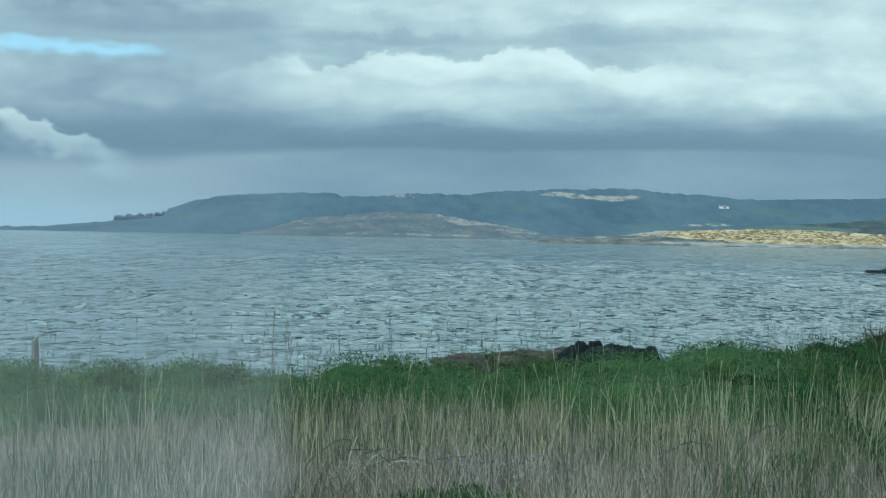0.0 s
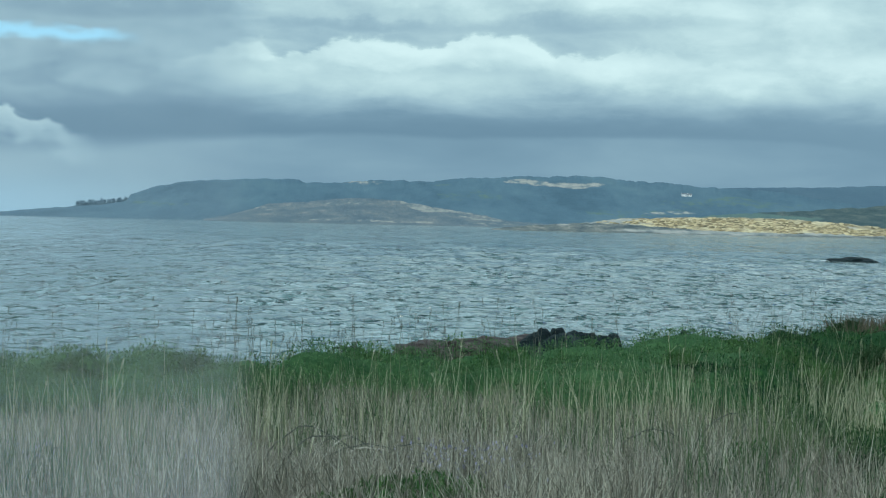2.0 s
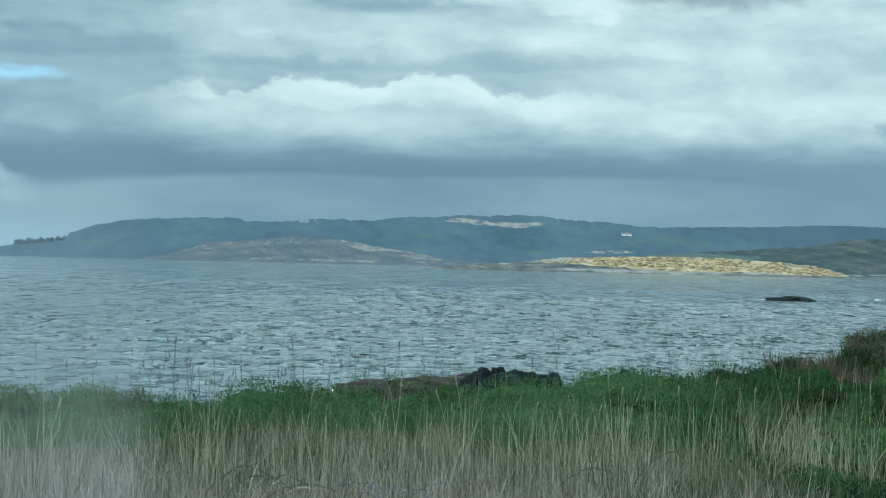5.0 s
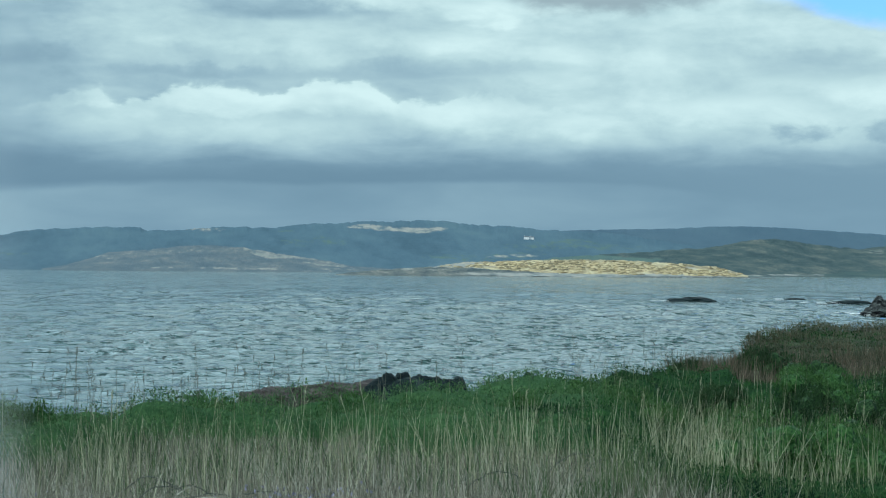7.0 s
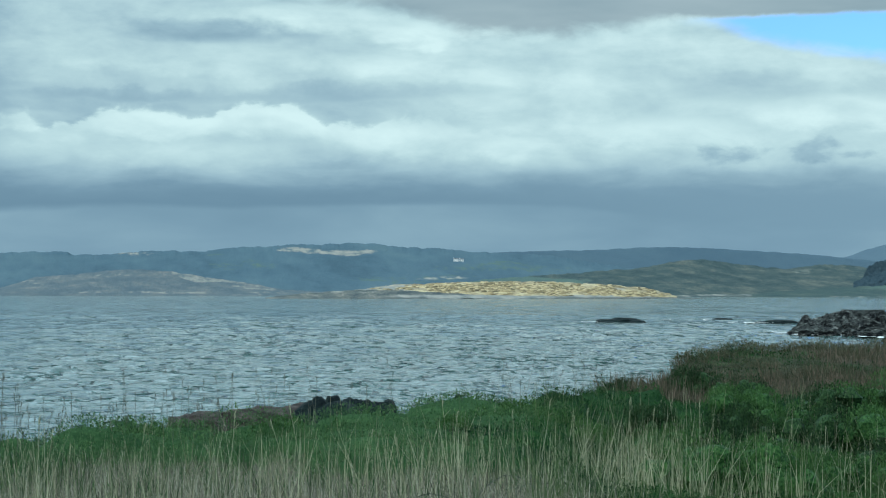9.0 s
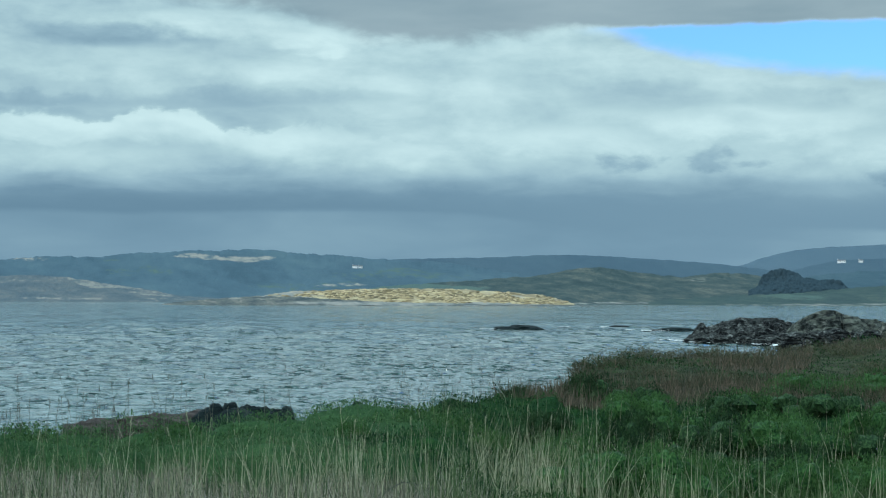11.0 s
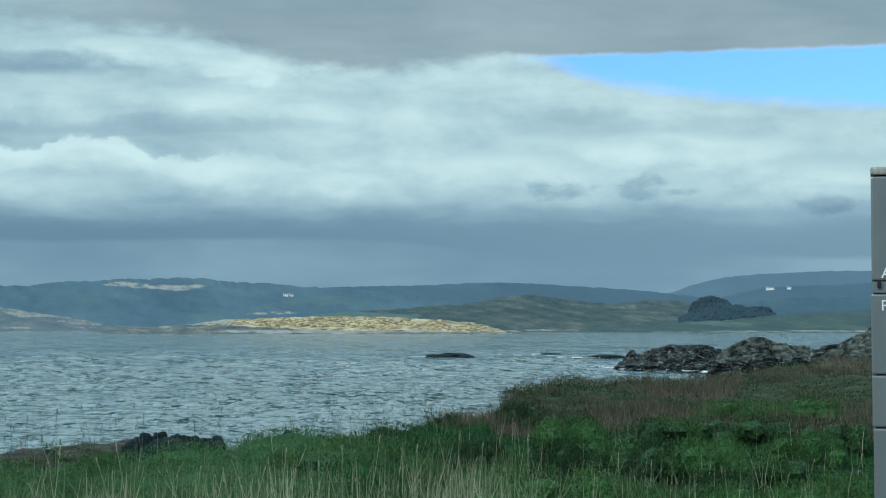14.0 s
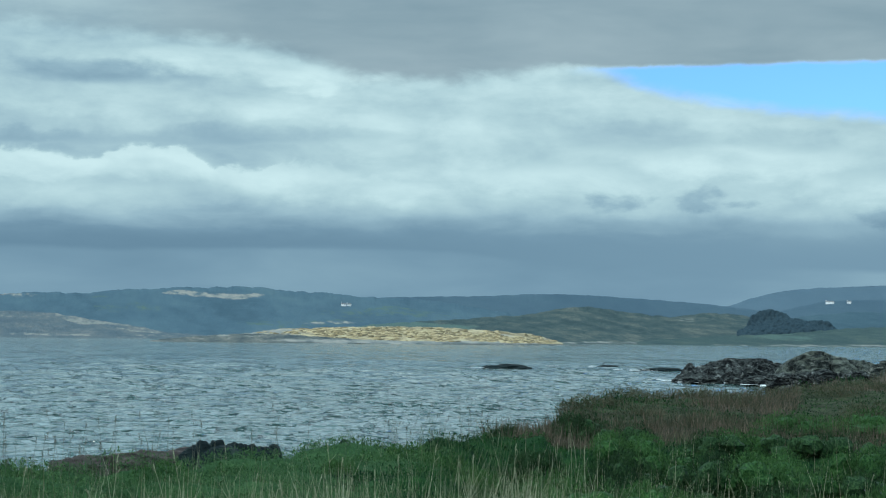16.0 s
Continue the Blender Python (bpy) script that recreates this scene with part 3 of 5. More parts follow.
field(green_hill, "bare", 15.0, 22.0, -0.14, -0.05, force=0.65)
field(green_hill, "bare", 19.2, 20.6, 0.58, 0.78, force=0.42)
field(green_hill, "pasture", 9.0, 13.0, 0.20, 0.50)
field(spit, "bare", 4.0, 7.6, -0.2, 0.3, force=0.8)
field(spit, "bare", 12.8, 15.8, -0.2, 0.3, force=0.42)
field(spit, "bare", 5.0, 16.0, -0.22, -0.08, force=0.75)
field(spit_tip, "bare", 3.4, 6.5, -0.04, 0.06, force=0.5)
field(spit_tip, "bare", 6.0, 16.0, -0.2, -0.05, force=0.75)
for hill in (pale_ridge, blue_ridge, right_ridge, main_ridge, moor, green_hill, low_right, dusk_ridge, spit, spit_tip):
    for kind, mark in hill.marks.items():
        layer = hill.ob.data.attributes.new(kind, "FLOAT", "POINT")
        layer.data.foreach_set("value", mark.astype(np.float32).ravel())


# ---- far trees and houses ----
def clump(rng, n, spread):
    """A lumpy crown out of small leaf blades, joined."""
    p = rng.normal(0, 1, (n, 3))
    p /= np.linalg.norm(p, axis=1)[:, None]
    return p * spread * (0.6 + 0.4 * rng.uniform(0, 1, (n, 1)) ** 0.5)


def leaf_mesh(name, p, size, mat, seed, slim=(0.2, 0.36), rise=(-0.2, 1.35)):
    g = np.random.default_rng(seed)
    n = len(p)
    th, ph = g.uniform(0, 2 * np.pi, n), g.uniform(*rise, n)
    d = np.stack([np.cos(th) * np.cos(ph), np.sin(th) * np.cos(ph), np.sin(ph)], -1) * size[:, None]
    t2 = th + np.pi / 2 + g.normal(0, 0.5, n)
    s = np.stack([np.cos(t2), np.sin(t2), g.normal(0, 0.35, n)], -1) * (size * g.uniform(*slim, n))[:, None]
    v = np.stack([p, p + d * 0.5 + s, p + d, p + d * 0.5 - s], 1).reshape(-1, 3)
    k = np.arange(n)[:, None] * 4
    tri = np.concatenate([k + np.array([[0, 1, 2]]), k + np.array([[0, 2, 3]])], 1).reshape(-1, 3)
    return mesh_from(name, v, tri, mat)


def rod(bm, p, q, r0, r1, sides=5):
    """A tapered round stick from p to q."""
    p, q = Vector(p), Vector(q)
    m = (q - p).to_track_quat("Z", "Y").to_matrix().to_4x4()
    m.translation = (p + q) / 2
    bmesh.ops.create_cone(bm, cap_ends=True, segments=sides, radius1=r0, radius2=r1, depth=(q - p).length, matrix=m)


m, t, b = material("bark", 0.9, 0.2)
t.links.new(ramp(t, noisy(t, where(t, 6, 6, 1), 2.0), [(0.3, c(0.05, 0.045, 0.035)), (0.7, c(0.12, 0.11, 0.09))]), b.inputs["Base Color"])
MAT_BARK = m
# far bark and foliage are paled and blued for the haze before them
m, t, b = material("hazed_far_bark", 0.9, 0.1)
t.links.new(ramp(t, noisy(t, where(t), 0.5), [(0.3, c(0.075, 0.15, 0.20)), (0.7, c(0.095, 0.18, 0.235))]), b.inputs["Base Color"])
MAT_FARBARK = m
MAT_FARLEAF = leafy("hazed_conifer_foliage", [(0.2, c(0.085, 0.175, 0.235)), (0.8, c(0.115, 0.215, 0.275))], 0.2, through_light=0)


def far_tree(seed, tall, wide):
    g = np.random.default_rng(seed)
    ob = new("tree")
    bm = bmesh.new()
    rod(bm, (0, 0, -2), (0, 0, tall * 0.8), wide * 0.10, wide * 0.03, 6)
    for i in range(5):
        a, z = i * 2.4, tall * (0.35 + 0.1 * i)
        rod(bm, (0, 0, z), (math.cos(a) * wide * 0.3, math.sin(a) * wide * 0.3, z + tall * 0.1), wide * 0.03, wide * 0.012, 4)
    part("trunk", bm, MAT_FARBARK, ob)
    p = clump(g, 420, 1.0) * np.array([wide * 0.5, wide * 0.5, tall * 0.46]) + np.array([0, 0, tall * 0.50])
    crown = new("crown", leaf_mesh("crown", p, g.uniform(0.9, 1.9, 420), MAT_FARLEAF, seed))
    crown.parent = ob
    return tagged(ob, "dark windblown tree in a shelter row on the far point", "tree", "shelter row")


proto = [far_tree(300 + i, 12.5 + 1.2 * i, 6.5 + 0.8 * i) for i in range(3)]
heads = [-10.28, -10.19, -10.10, -10.0, -9.91, -9.82, -9.73, -9.64, -9.54, -9.45, -9.32, -9.22, -9.17, -9.03, -8.96, -8.88, -8.80]
for i, a in enumerate(heads):
    base_at = polar(a, 3395.0)
    zz = 5.0 + 3400 * math.tan(radians(float(np.interp(a, main_ridge.a, main_ridge.e)))) - 3.0 - (i * 5 % 4)
    m4 = pose(float(base_at[0]), float(base_at[1]), zz, 0, 0, 70 * i)
    if i < 3:
        proto[i].matrix_basis = m4
    else:
        copy_thing(proto[i % 3], m4)

# woodland on the green hill: crowns close together in one dark mass, haze put into its blue
m, t, b = material("hazed_woodland_foliage", 0.95, 0.03)
t.links.new(ramp(t, noisy(t, where(t), 0.35, 5.0, 0.65), [(0.35, c(0.028, 0.049, 0.064)), (0.65, c(0.044, 0.070, 0.086))]), b.inputs["Base Color"])
canopy = Hill("woodland", [(21.1, 0.0), (21.34, 0.26), (21.44, 0.56), (21.54, 0.76), (21.8, 0.92), (22.1, 0.98), (22.4, 0.93), (22.65, 0.83), (22.8, 0.67), (23.2, 0.64), (23.6, 0.63), (23.9, 0.64), (24.12, 0.42), (24.5, 0.26), (25.0, 0.1)], 2158, 2128, m, "dense dark wood on the hill behind the bay", 1.6, 0.6, 0.02, 4.0)
co = np.empty(len(canopy.ob.data.vertices) * 3, np.float32)
canopy.ob.data.vertices.foreach_get("co", co)
co = co.reshape(-1, 3)
across = np.degrees(np.arctan2(co[:, 0], co[:, 1])) * 37.5
swell_out = mounds(across, co[:, 2] * 1.3, 4.2) + 0.5 * mounds(across + 3, co[:, 2] * 1.5, 2.0)
co[:, :2] *= (1 - 2.2 * swell_out / 2150)[:, None]
co[:, 2] += 0.9 * swell_out
canopy.ob.data.vertices.foreach_set("co", co.ravel())
tagged(canopy.ob, "dense dark wood on the hill behind the bay", "woodland", kind="stuff")


# low scrub on the spit, in rows along the slope
def scrub(seed, n):
    g = np.random.default_rng(seed)
    v, f = [], []
    ring = np.linspace(0, 2 * np.pi, 7)[:-1]
    while len(v) < n * 13:
        a, q = g.uniform(5.6, 15.4), g.uniform(0.02, 0.97)
        gold = float(np.interp(a, [5.6, 7.4, 8.6, 14.0, 15.4], [0.02, 0.25, 1.0, 0.9, 0.4]))
        patch = float(fuzz(np.array(a * 5.0), np.array(q * 9.0 + a * 0.6), 33, 3))
        if g.uniform() > gold or patch < g.normal(-0.1, 0.35):
            continue
        R, Z = spit.place(np.array([a]), np.array([q]))
        at = polar(a, float(R[0]))
        wide, tall = g.uniform(1.0, 3.6), g.uniform(0.35, 1.0)
        k = len(v)
        for z, w in ((-0.3, 1.0), (0.55 * tall, 0.85)):
            for th in ring:
                u = wide * w * g.uniform(0.75, 1.2)
                v.append((at[0] + math.cos(th) * u, at[1] + math.sin(th) * u, float(Z[0]) + z * g.uniform(0.8, 1.2)))
        v.append((at[0], at[1], float(Z[0]) + tall))
        for i in range(6):
            j = (i + 1) % 6
            f += [(k + i, k + j, k + 6 + j), (k + i, k + 6 + j, k + 6 + i), (k + 6 + i, k + 6 + j, k + 12)]
    return mesh_from("gorse_scrub", v, f, MAT_SCRUB, True)


# scrub tones are brightened and yellowed for the sun on the spit
MAT_SCRUB = leafy("sunlit_gorse", [(0.16, c(0.10, 0.084, 0.054)), (0.36, c(0.19, 0.152, 0.088)), (0.58, c(0.35, 0.275, 0.15)), (0.8, c(0.52, 0.43, 0.26))], 0.35, through_light=0, grain=0.05)
tagged(new("gorse_scrub", scrub(312, 2400)), "low ochre and olive gorse bushes on the spit, sunlight in their colour", "scrub", kind="stuff")
m, t, b = material("white_render", 0.85, 0.2)
t.links.new(ramp(t, noisy(t, where(t), 0.6, 4.0), [(0.3, c(0.72, 0.72, 0.70)), (0.7, c(0.82, 0.82, 0.80))]), b.inputs["Base Color"])
MAT_WHITE = m
m, t, b = material("grey_slate", 0.7, 0.3)
t.links.new(ramp(t, noisy(t, where(t), 0.9, 4.0), [(0.3, c(0.10, 0.11, 0.12)), (0.7, c(0.17, 0.18, 0.19))]), b.inputs["Base Color"])
MAT_SLATE = m
m, t, b = material("dark_window_glass", 0.15, 0.5)
b.inputs["Base Color"].default_value = c(0.03, 0.035, 0.04)
MAT_GLASS = m


def box(bm, lo, hi):
    m4 = Matrix.Translation((Vector(lo) + Vector(hi)) / 2) @ Matrix.Diagonal((*(Vector(hi) - Vector(lo)), 1))
    bmesh.ops.create_cube(bm, size=1.0, matrix=m4)


def far_house(hill, a, e, long, deep, tall, label):
    R, Z = hill.on(a, e)
    ob = new("house")
    at = polar(a, R - 2.0)
    ob.matrix_world = pose(float(at[0]), float(at[1]), Z, 0, 0, -a)
    bm = bmesh.new()
    box(bm, (-long / 2, -deep / 2, -2.5), (long / 2, deep / 2, tall))
    part("wall", bm, MAT_WHITE, ob, "white rendered wall")
    bm = bmesh.new()
    v = [bm.verts.new(q) for q in ((-long / 2 - 0.3, -deep / 2 - 0.4, tall - 0.1), (long / 2 + 0.3, -deep / 2 - 0.4, tall - 0.1), (long / 2 + 0.3, deep / 2 + 0.4, tall - 0.1), (-long / 2 - 0.3, deep / 2 + 0.4, tall - 0.1), (-long / 2 - 0.3, 0, tall + deep * 0.38), (long / 2 + 0.3, 0, tall + deep * 0.38))]
    for q in ((0, 1, 5, 4), (3, 4, 5, 2), (0, 4, 3), (1, 2, 5), (0, 3, 2, 1)):
        bm.faces.new([v[i] for i in q])
    roof = part("roof", bm, MAT_SLATE, ob, "grey slate gable roof")
    n = max(2, int(long / 3.5))
    for i in range(n):
        x0 = -long / 2 + (i + 0.5) * long / n
        bm = bmesh.new()
        box(bm, (x0 - 0.5, -deep / 2 - 0.06, 0.9), (x0 + 0.5, -deep / 2 + 0.05, 2.2))
        part("window", bm, MAT_GLASS, ob)
    bm = bmesh.new()
    box(bm, (-long / 2 + 0.2, -0.5, tall + deep * 0.2), (-long / 2 + 1.2, 0.5, tall + deep * 0.38 + 1.1))
    part("chimney", bm, MAT_WHITE, roof)
    return tagged(ob, label, "house", "far houses")


far_house(main_ridge, 8.73, 0.985, 9.0, 5.0, 3.2, "small white cottage with slate roof on the ridge")
far_house(main_ridge, 8.9, 0.985, 8.0, 5.0, 2.8, "low white barn beside the cottage")
far_house(right_ridge, 23.95, 1.19, 17.0, 6.0, 3.6, "long white farmhouse on the far hillside")
far_house(right_ridge, 24.53, 1.20, 9.0, 6.0, 3.2, "white farm building on the far hillside")


# ---- rocks ----
m, t, b = material("weedy_rock_brown", 0.9, 0.08)
f = noisy(t, where(t, 1, 1, 3.0), 1.6, 8.0, 0.7)
t.links.new(ramp(t, f, [(0.3, c(0.020, 0.016, 0.016)), (0.5, c(0.062, 0.051, 0.048)), (0.65, c(0.13, 0.11, 0.10)), (0.8, c(0.21, 0.19, 0.17))]), b.inputs["Base Color"])
bump(t, b, f, 1.0, 0.3)
MAT_WEED = m
def crusted(name, stops, crust, tone):
    """Sea-worn rock with lichen; shade in its cracks and light on upward faces are put into the colour."""
    m, t, b = material(name, 0.85, 0.1)
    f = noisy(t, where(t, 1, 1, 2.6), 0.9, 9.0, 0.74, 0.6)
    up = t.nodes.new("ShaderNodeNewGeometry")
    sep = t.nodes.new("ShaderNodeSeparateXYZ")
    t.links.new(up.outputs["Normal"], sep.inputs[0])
    pale_top = Val(t, sep.outputs[2]).step(0.35, 0.85) * noisy(t, where(t), 1.2, 6.0, 0.65).step(0.36, 0.60)
    t.links.new(blend(t, pale_top * crust, ramp(t, f, stops), tone), b.inputs["Base Color"])
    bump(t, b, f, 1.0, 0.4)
    return m


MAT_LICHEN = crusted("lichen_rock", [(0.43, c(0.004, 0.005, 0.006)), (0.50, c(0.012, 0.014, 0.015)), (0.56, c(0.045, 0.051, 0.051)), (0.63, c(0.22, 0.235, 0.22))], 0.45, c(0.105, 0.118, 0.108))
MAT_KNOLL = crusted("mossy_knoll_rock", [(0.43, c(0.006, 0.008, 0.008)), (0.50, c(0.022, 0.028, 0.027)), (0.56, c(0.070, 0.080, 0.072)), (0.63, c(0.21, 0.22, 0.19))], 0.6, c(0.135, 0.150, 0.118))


def rock(a, dist, half, top_el, mat, label, seed, deep=None, low=-0.8, rough=0.32, sub=4, group="shore rocks", block=0.72):
    """A boulder or ledge whose top is seen under top_el; half: half its width in metres."""
    top_z = 5.0 + dist * math.tan(radians(top_el))
    deep = deep or half * 0.8
    bm = bmesh.new()
    bmesh.ops.create_icosphere(bm, subdivisions=sub, radius=1.0)
    off = Vector((seed * 3.7, seed * 1.3, seed * 2.1))
    for v in bm.verts:
        n = v.co.normalized()
        big = noise.noise(n * 1.5 + off) * 0.8 + noise.noise(n * 3.3 + off) * 0.45
        crag = 1 - abs(noise.noise(n * 5.2 + off)) * 2
        dip = n.dot(Vector((0.55, 0.25, 0.8)))
        beds = noise.noise(Vector((dip * 6.5, n.x * 1.3, n.y * 1.3)) + off)
        k = 1 + rough * (big + 0.15 * crag + 0.55 * beds + 0.16 * noise.noise(n * 11 + off) + 0.10 * noise.noise(n * 23 + off))
        # blocky, ledged outline
        q = Vector([math.copysign(abs(n[i]) ** block, n[i]) for i in range(3)])
        v.co = q * k
    zs = [v.co.z for v in bm.verts]
    hi, lo = max(zs), min(zs)
    for v in bm.verts:
        v.co = Vector((v.co.x * half, v.co.y * deep, (v.co.z - lo) / (hi - lo) * (top_z - low)))
    for f in bm.faces:
        f.smooth = False
    me = bpy.data.meshes.new("rock")
    bm.to_mesh(me)
    bm.free()
    me.materials.append(mat)
    ob = new("rock", me)
    at = polar(a, dist)
    ob.matrix_world = pose(float(at[0]), float(at[1]), low, 0, 0, -a)
    return tagged(ob, label, "rock", group)


for i, (a, e, half) in enumerate(((0.45, -3.82, 0.8), (1.3, -3.68, 1.1), (2.2, -3.60, 1.1), (3.0, -3.55, 1.0), (3.7, -3.50, 0.8))):
    rock(a, 60, half, e, MAT_WEED, "low brown weed-covered rock ledge at the water", 10 + i, 1.5, 0.0, 0.22, group="near ledge")
m, t, b = material("wet_black_rock", 0.7, 0.08)
f = noisy(t, where(t, 1, 1, 2.0), 2.2, 8.0, 0.68)
t.links.new(ramp(t, f, [(0.35, c(0.005, 0.010, 0.012)), (0.55, c(0.012, 0.021, 0.023)), (0.75, c(0.046, 0.064, 0.060))]), b.inputs["Base Color"])
bump(t, b, f, 1.0, 0.25)
MAT_BLACK = m
for i, (a, e, half, d) in enumerate(((4.05, -3.46, 0.45, 57), (4.40, -3.26, 0.42, 57), (4.85, -3.24, 0.42, 57.6), (5.1, -3.42, 0.9, 56.5), (5.42, -3.30, 0.50, 57), (5.85, -3.36, 0.5, 57), (6.35, -3.44, 0.5, 56.5), (6.62, -3.36, 0.34, 57))):
    rock(a, d, half, e, MAT_BLACK, "dark rounded boulder on the shore ledge", 30 + i, None, -0.2, 0.13, group="near boulders", block=0.9)
rock(8.6, 45, 0.45, -3.20, MAT_BLACK, "mossy dark boulder behind the green herbs", 41, None, 0.6, 0.2, group="near boulders")
rock(-1.85, 70, 0.7, -3.98, MAT_BLACK, "small dark rock awash near the shore", 42, None, -0.6, 0.3, 3, group="skerries")
for i, (a, d, half, e) in enumerate(((13.55, 303, 2.4, -0.84), (14.05, 304, 2.8, -0.79), (14.45, 302, 1.4, -0.87), (17.1, 335, 2.0, -0.79), (18.3, 298, 1.4, -0.90), (18.75, 298, 2.2, -0.85), (19.15, 297, 1.3, -0.86))):
    rock(a, d, half, e, MAT_BLACK, "low black skerry awash in the sea", 50 + i, half * 0.7, -0.7, 0.25, 3, group="skerries")
def crag(outline, dist, deep, low, mat, label, seed, steps=5, ledge=0.6):
    """A long outcrop: its skyline (heading, elevation) at one distance, falling towards the sea in broken, tilted ledges."""
    oa, oe = [q[0] for q in outline], [q[1] for q in outline]
    heads = np.arange(oa[0], oa[-1], 0.032)
    v = np.concatenate([np.linspace(0, 1, 44), [1.06, 1.14, 1.26, 1.42]])
    A, V = np.meshgrid(heads, v)
    top = 5.0 + dist * np.tan(np.radians(np.interp(A, oa, oe) - 0.04))
    R = dist - deep * (1 - np.minimum(V, 1)) + deep * 0.7 * np.maximum(V - 1, 0)
    U, W = A * dist * 0.01745, R
    tilt = V + 0.16 * fuzz(U * 0.5, W * 0.5, seed, 3) + 0.05 * fuzz(U * 2.2, W * 1.6, seed + 1, 2)
    cut = np.floor(tilt * steps + 0.5 * fuzz(U * 0.35, W * 0.2, seed + 2, 2))
    rise = np.clip(ledge * (cut + smooth01(tilt * steps - cut, 0.45, 1.0)) / steps + (1 - ledge) * tilt, 0, 1.02)
    rise = np.where(V > 0.93, np.maximum(rise, 0.94 + 0.06 * np.minimum(V, 1)), rise) * smooth01(V, -0.02, 0.10)
    crack = np.maximum(0, 1 - np.abs(fuzz(U * 0.9 + W * 0.5, W * 0.35, seed + 3, 3)) * 5.0)
    rough = 0.22 * fuzz(U * 0.8, W * 1.9, seed + 4, 4) + 0.08 * fuzz(U * 3, W * 6, seed + 5, 2) - 0.85 * crack
    Z = low + (top - low) * rise + rough * (0.35 + 0.65 * np.clip(1 - np.abs(V - 0.5) * 2, 0, 1))
    Z = np.where(V > 1, top - (V - 1) * (top - low) * 2.4 + 0.1 * rough, Z)
    Z = Z + 0.22 * np.round(fuzz(U * 0.9, W * 0.4, seed + 7, 2) * 1.5) * (V < 1.1) * (V > 0.3)
    Z = np.minimum(Z, top + 0.06)
    R = R + 0.35 * fuzz(U * 1.3, V * 9, seed + 6, 3) * (V < 1)
    pts = polar(A, R)
    pts[..., 2] = Z
    ends = np.minimum(smooth01(A, oa[0], oa[0] + 0.12), 1 - smooth01(A, oa[-1] - 0.15, oa[-1]))
    pts[..., 2] = low - 0.5 + (pts[..., 2] - low + 0.5) * ends
    return tagged(new("rock", sheet("rock", pts, mat, False)), label, "rock", "rocky point")


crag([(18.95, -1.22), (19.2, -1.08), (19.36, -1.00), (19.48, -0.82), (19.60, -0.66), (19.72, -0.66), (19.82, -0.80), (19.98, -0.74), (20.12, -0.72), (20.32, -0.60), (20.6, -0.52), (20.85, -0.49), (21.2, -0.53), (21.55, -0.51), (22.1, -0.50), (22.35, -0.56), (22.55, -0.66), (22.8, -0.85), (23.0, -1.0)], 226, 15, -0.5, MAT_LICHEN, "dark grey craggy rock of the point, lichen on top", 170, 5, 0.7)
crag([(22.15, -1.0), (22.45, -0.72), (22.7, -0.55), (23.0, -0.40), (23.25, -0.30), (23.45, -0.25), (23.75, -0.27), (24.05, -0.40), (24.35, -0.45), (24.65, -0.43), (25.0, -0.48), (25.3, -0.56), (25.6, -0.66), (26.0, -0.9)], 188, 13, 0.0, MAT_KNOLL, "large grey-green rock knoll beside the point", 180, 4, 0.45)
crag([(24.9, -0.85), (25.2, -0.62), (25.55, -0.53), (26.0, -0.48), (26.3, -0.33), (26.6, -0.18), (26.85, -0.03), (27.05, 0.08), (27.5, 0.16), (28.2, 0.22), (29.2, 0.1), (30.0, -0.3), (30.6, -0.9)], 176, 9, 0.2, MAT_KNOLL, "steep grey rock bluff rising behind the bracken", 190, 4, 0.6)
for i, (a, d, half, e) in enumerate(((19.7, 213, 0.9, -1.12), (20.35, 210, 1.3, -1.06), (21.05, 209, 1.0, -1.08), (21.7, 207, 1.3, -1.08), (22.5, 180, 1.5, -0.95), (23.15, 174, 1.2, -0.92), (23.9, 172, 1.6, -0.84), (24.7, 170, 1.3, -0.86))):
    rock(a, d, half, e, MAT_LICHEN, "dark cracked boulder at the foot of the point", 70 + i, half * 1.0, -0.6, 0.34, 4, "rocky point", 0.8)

# surf
g = np.random.default_rng(23)
foam_v, foam_f = [], []


def surf(a, r, long, deep, z=0.12):
    k = len(foam_v)
    n = 12
    at, turn = polar(a, r), radians(-a)
    for i in range(n):
        th = 2 * math.pi * i / n
        q = 0.55 + 0.45 * g.uniform(0, 1)
        u, v = math.cos(th) * long * q, math.sin(th) * deep * q
        foam_v.append((at[0] + u * math.cos(turn) - v * math.sin(turn), at[1] + u * math.sin(turn) + v * math.cos(turn), z + g.uniform(0, 0.05)))
    foam_v.append((at[0], at[1], z + 0.05))
    foam_f.extend((k + i, k + (i + 1) % n, k + n) for i in range(n))


for a, r, long in ((13.0, 302, 1.4), (12.75, 303, 1.0), (16.6, 333, 0.9), (15.4, 330, 1.2), (18.0, 297, 1.4), (18.5, 296, 1.0), (19.0, 222, 1.5), (18.7, 226, 1.2), (19.4, 216, 1.8), (20.0, 213, 1.9), (20.7, 211, 2.2), (21.5, 208, 2.6), (22.1, 205, 2.4), (22.0, 200, 1.6), (17.9, 292, 2.2), (17.5, 300, 1.6), (-0.3, 64, 0.25), (0.0, 63, 0.25)):
    for _ in range(5):
        surf(a + g.normal(0, 0.10), r + g.normal(0, 1.2), long * g.uniform(0.2, 0.6), long * g.uniform(0.2, 0.6))
for _ in range(120):
    a = g.choice([9.15, 12.2, 13.2, 14.2, 14.9]) + g.normal(0, 0.45)
    surf(a, 1416 + g.normal(0, 5), g.uniform(1.5, 5.0), g.uniform(1.0, 4.0), 0.3)
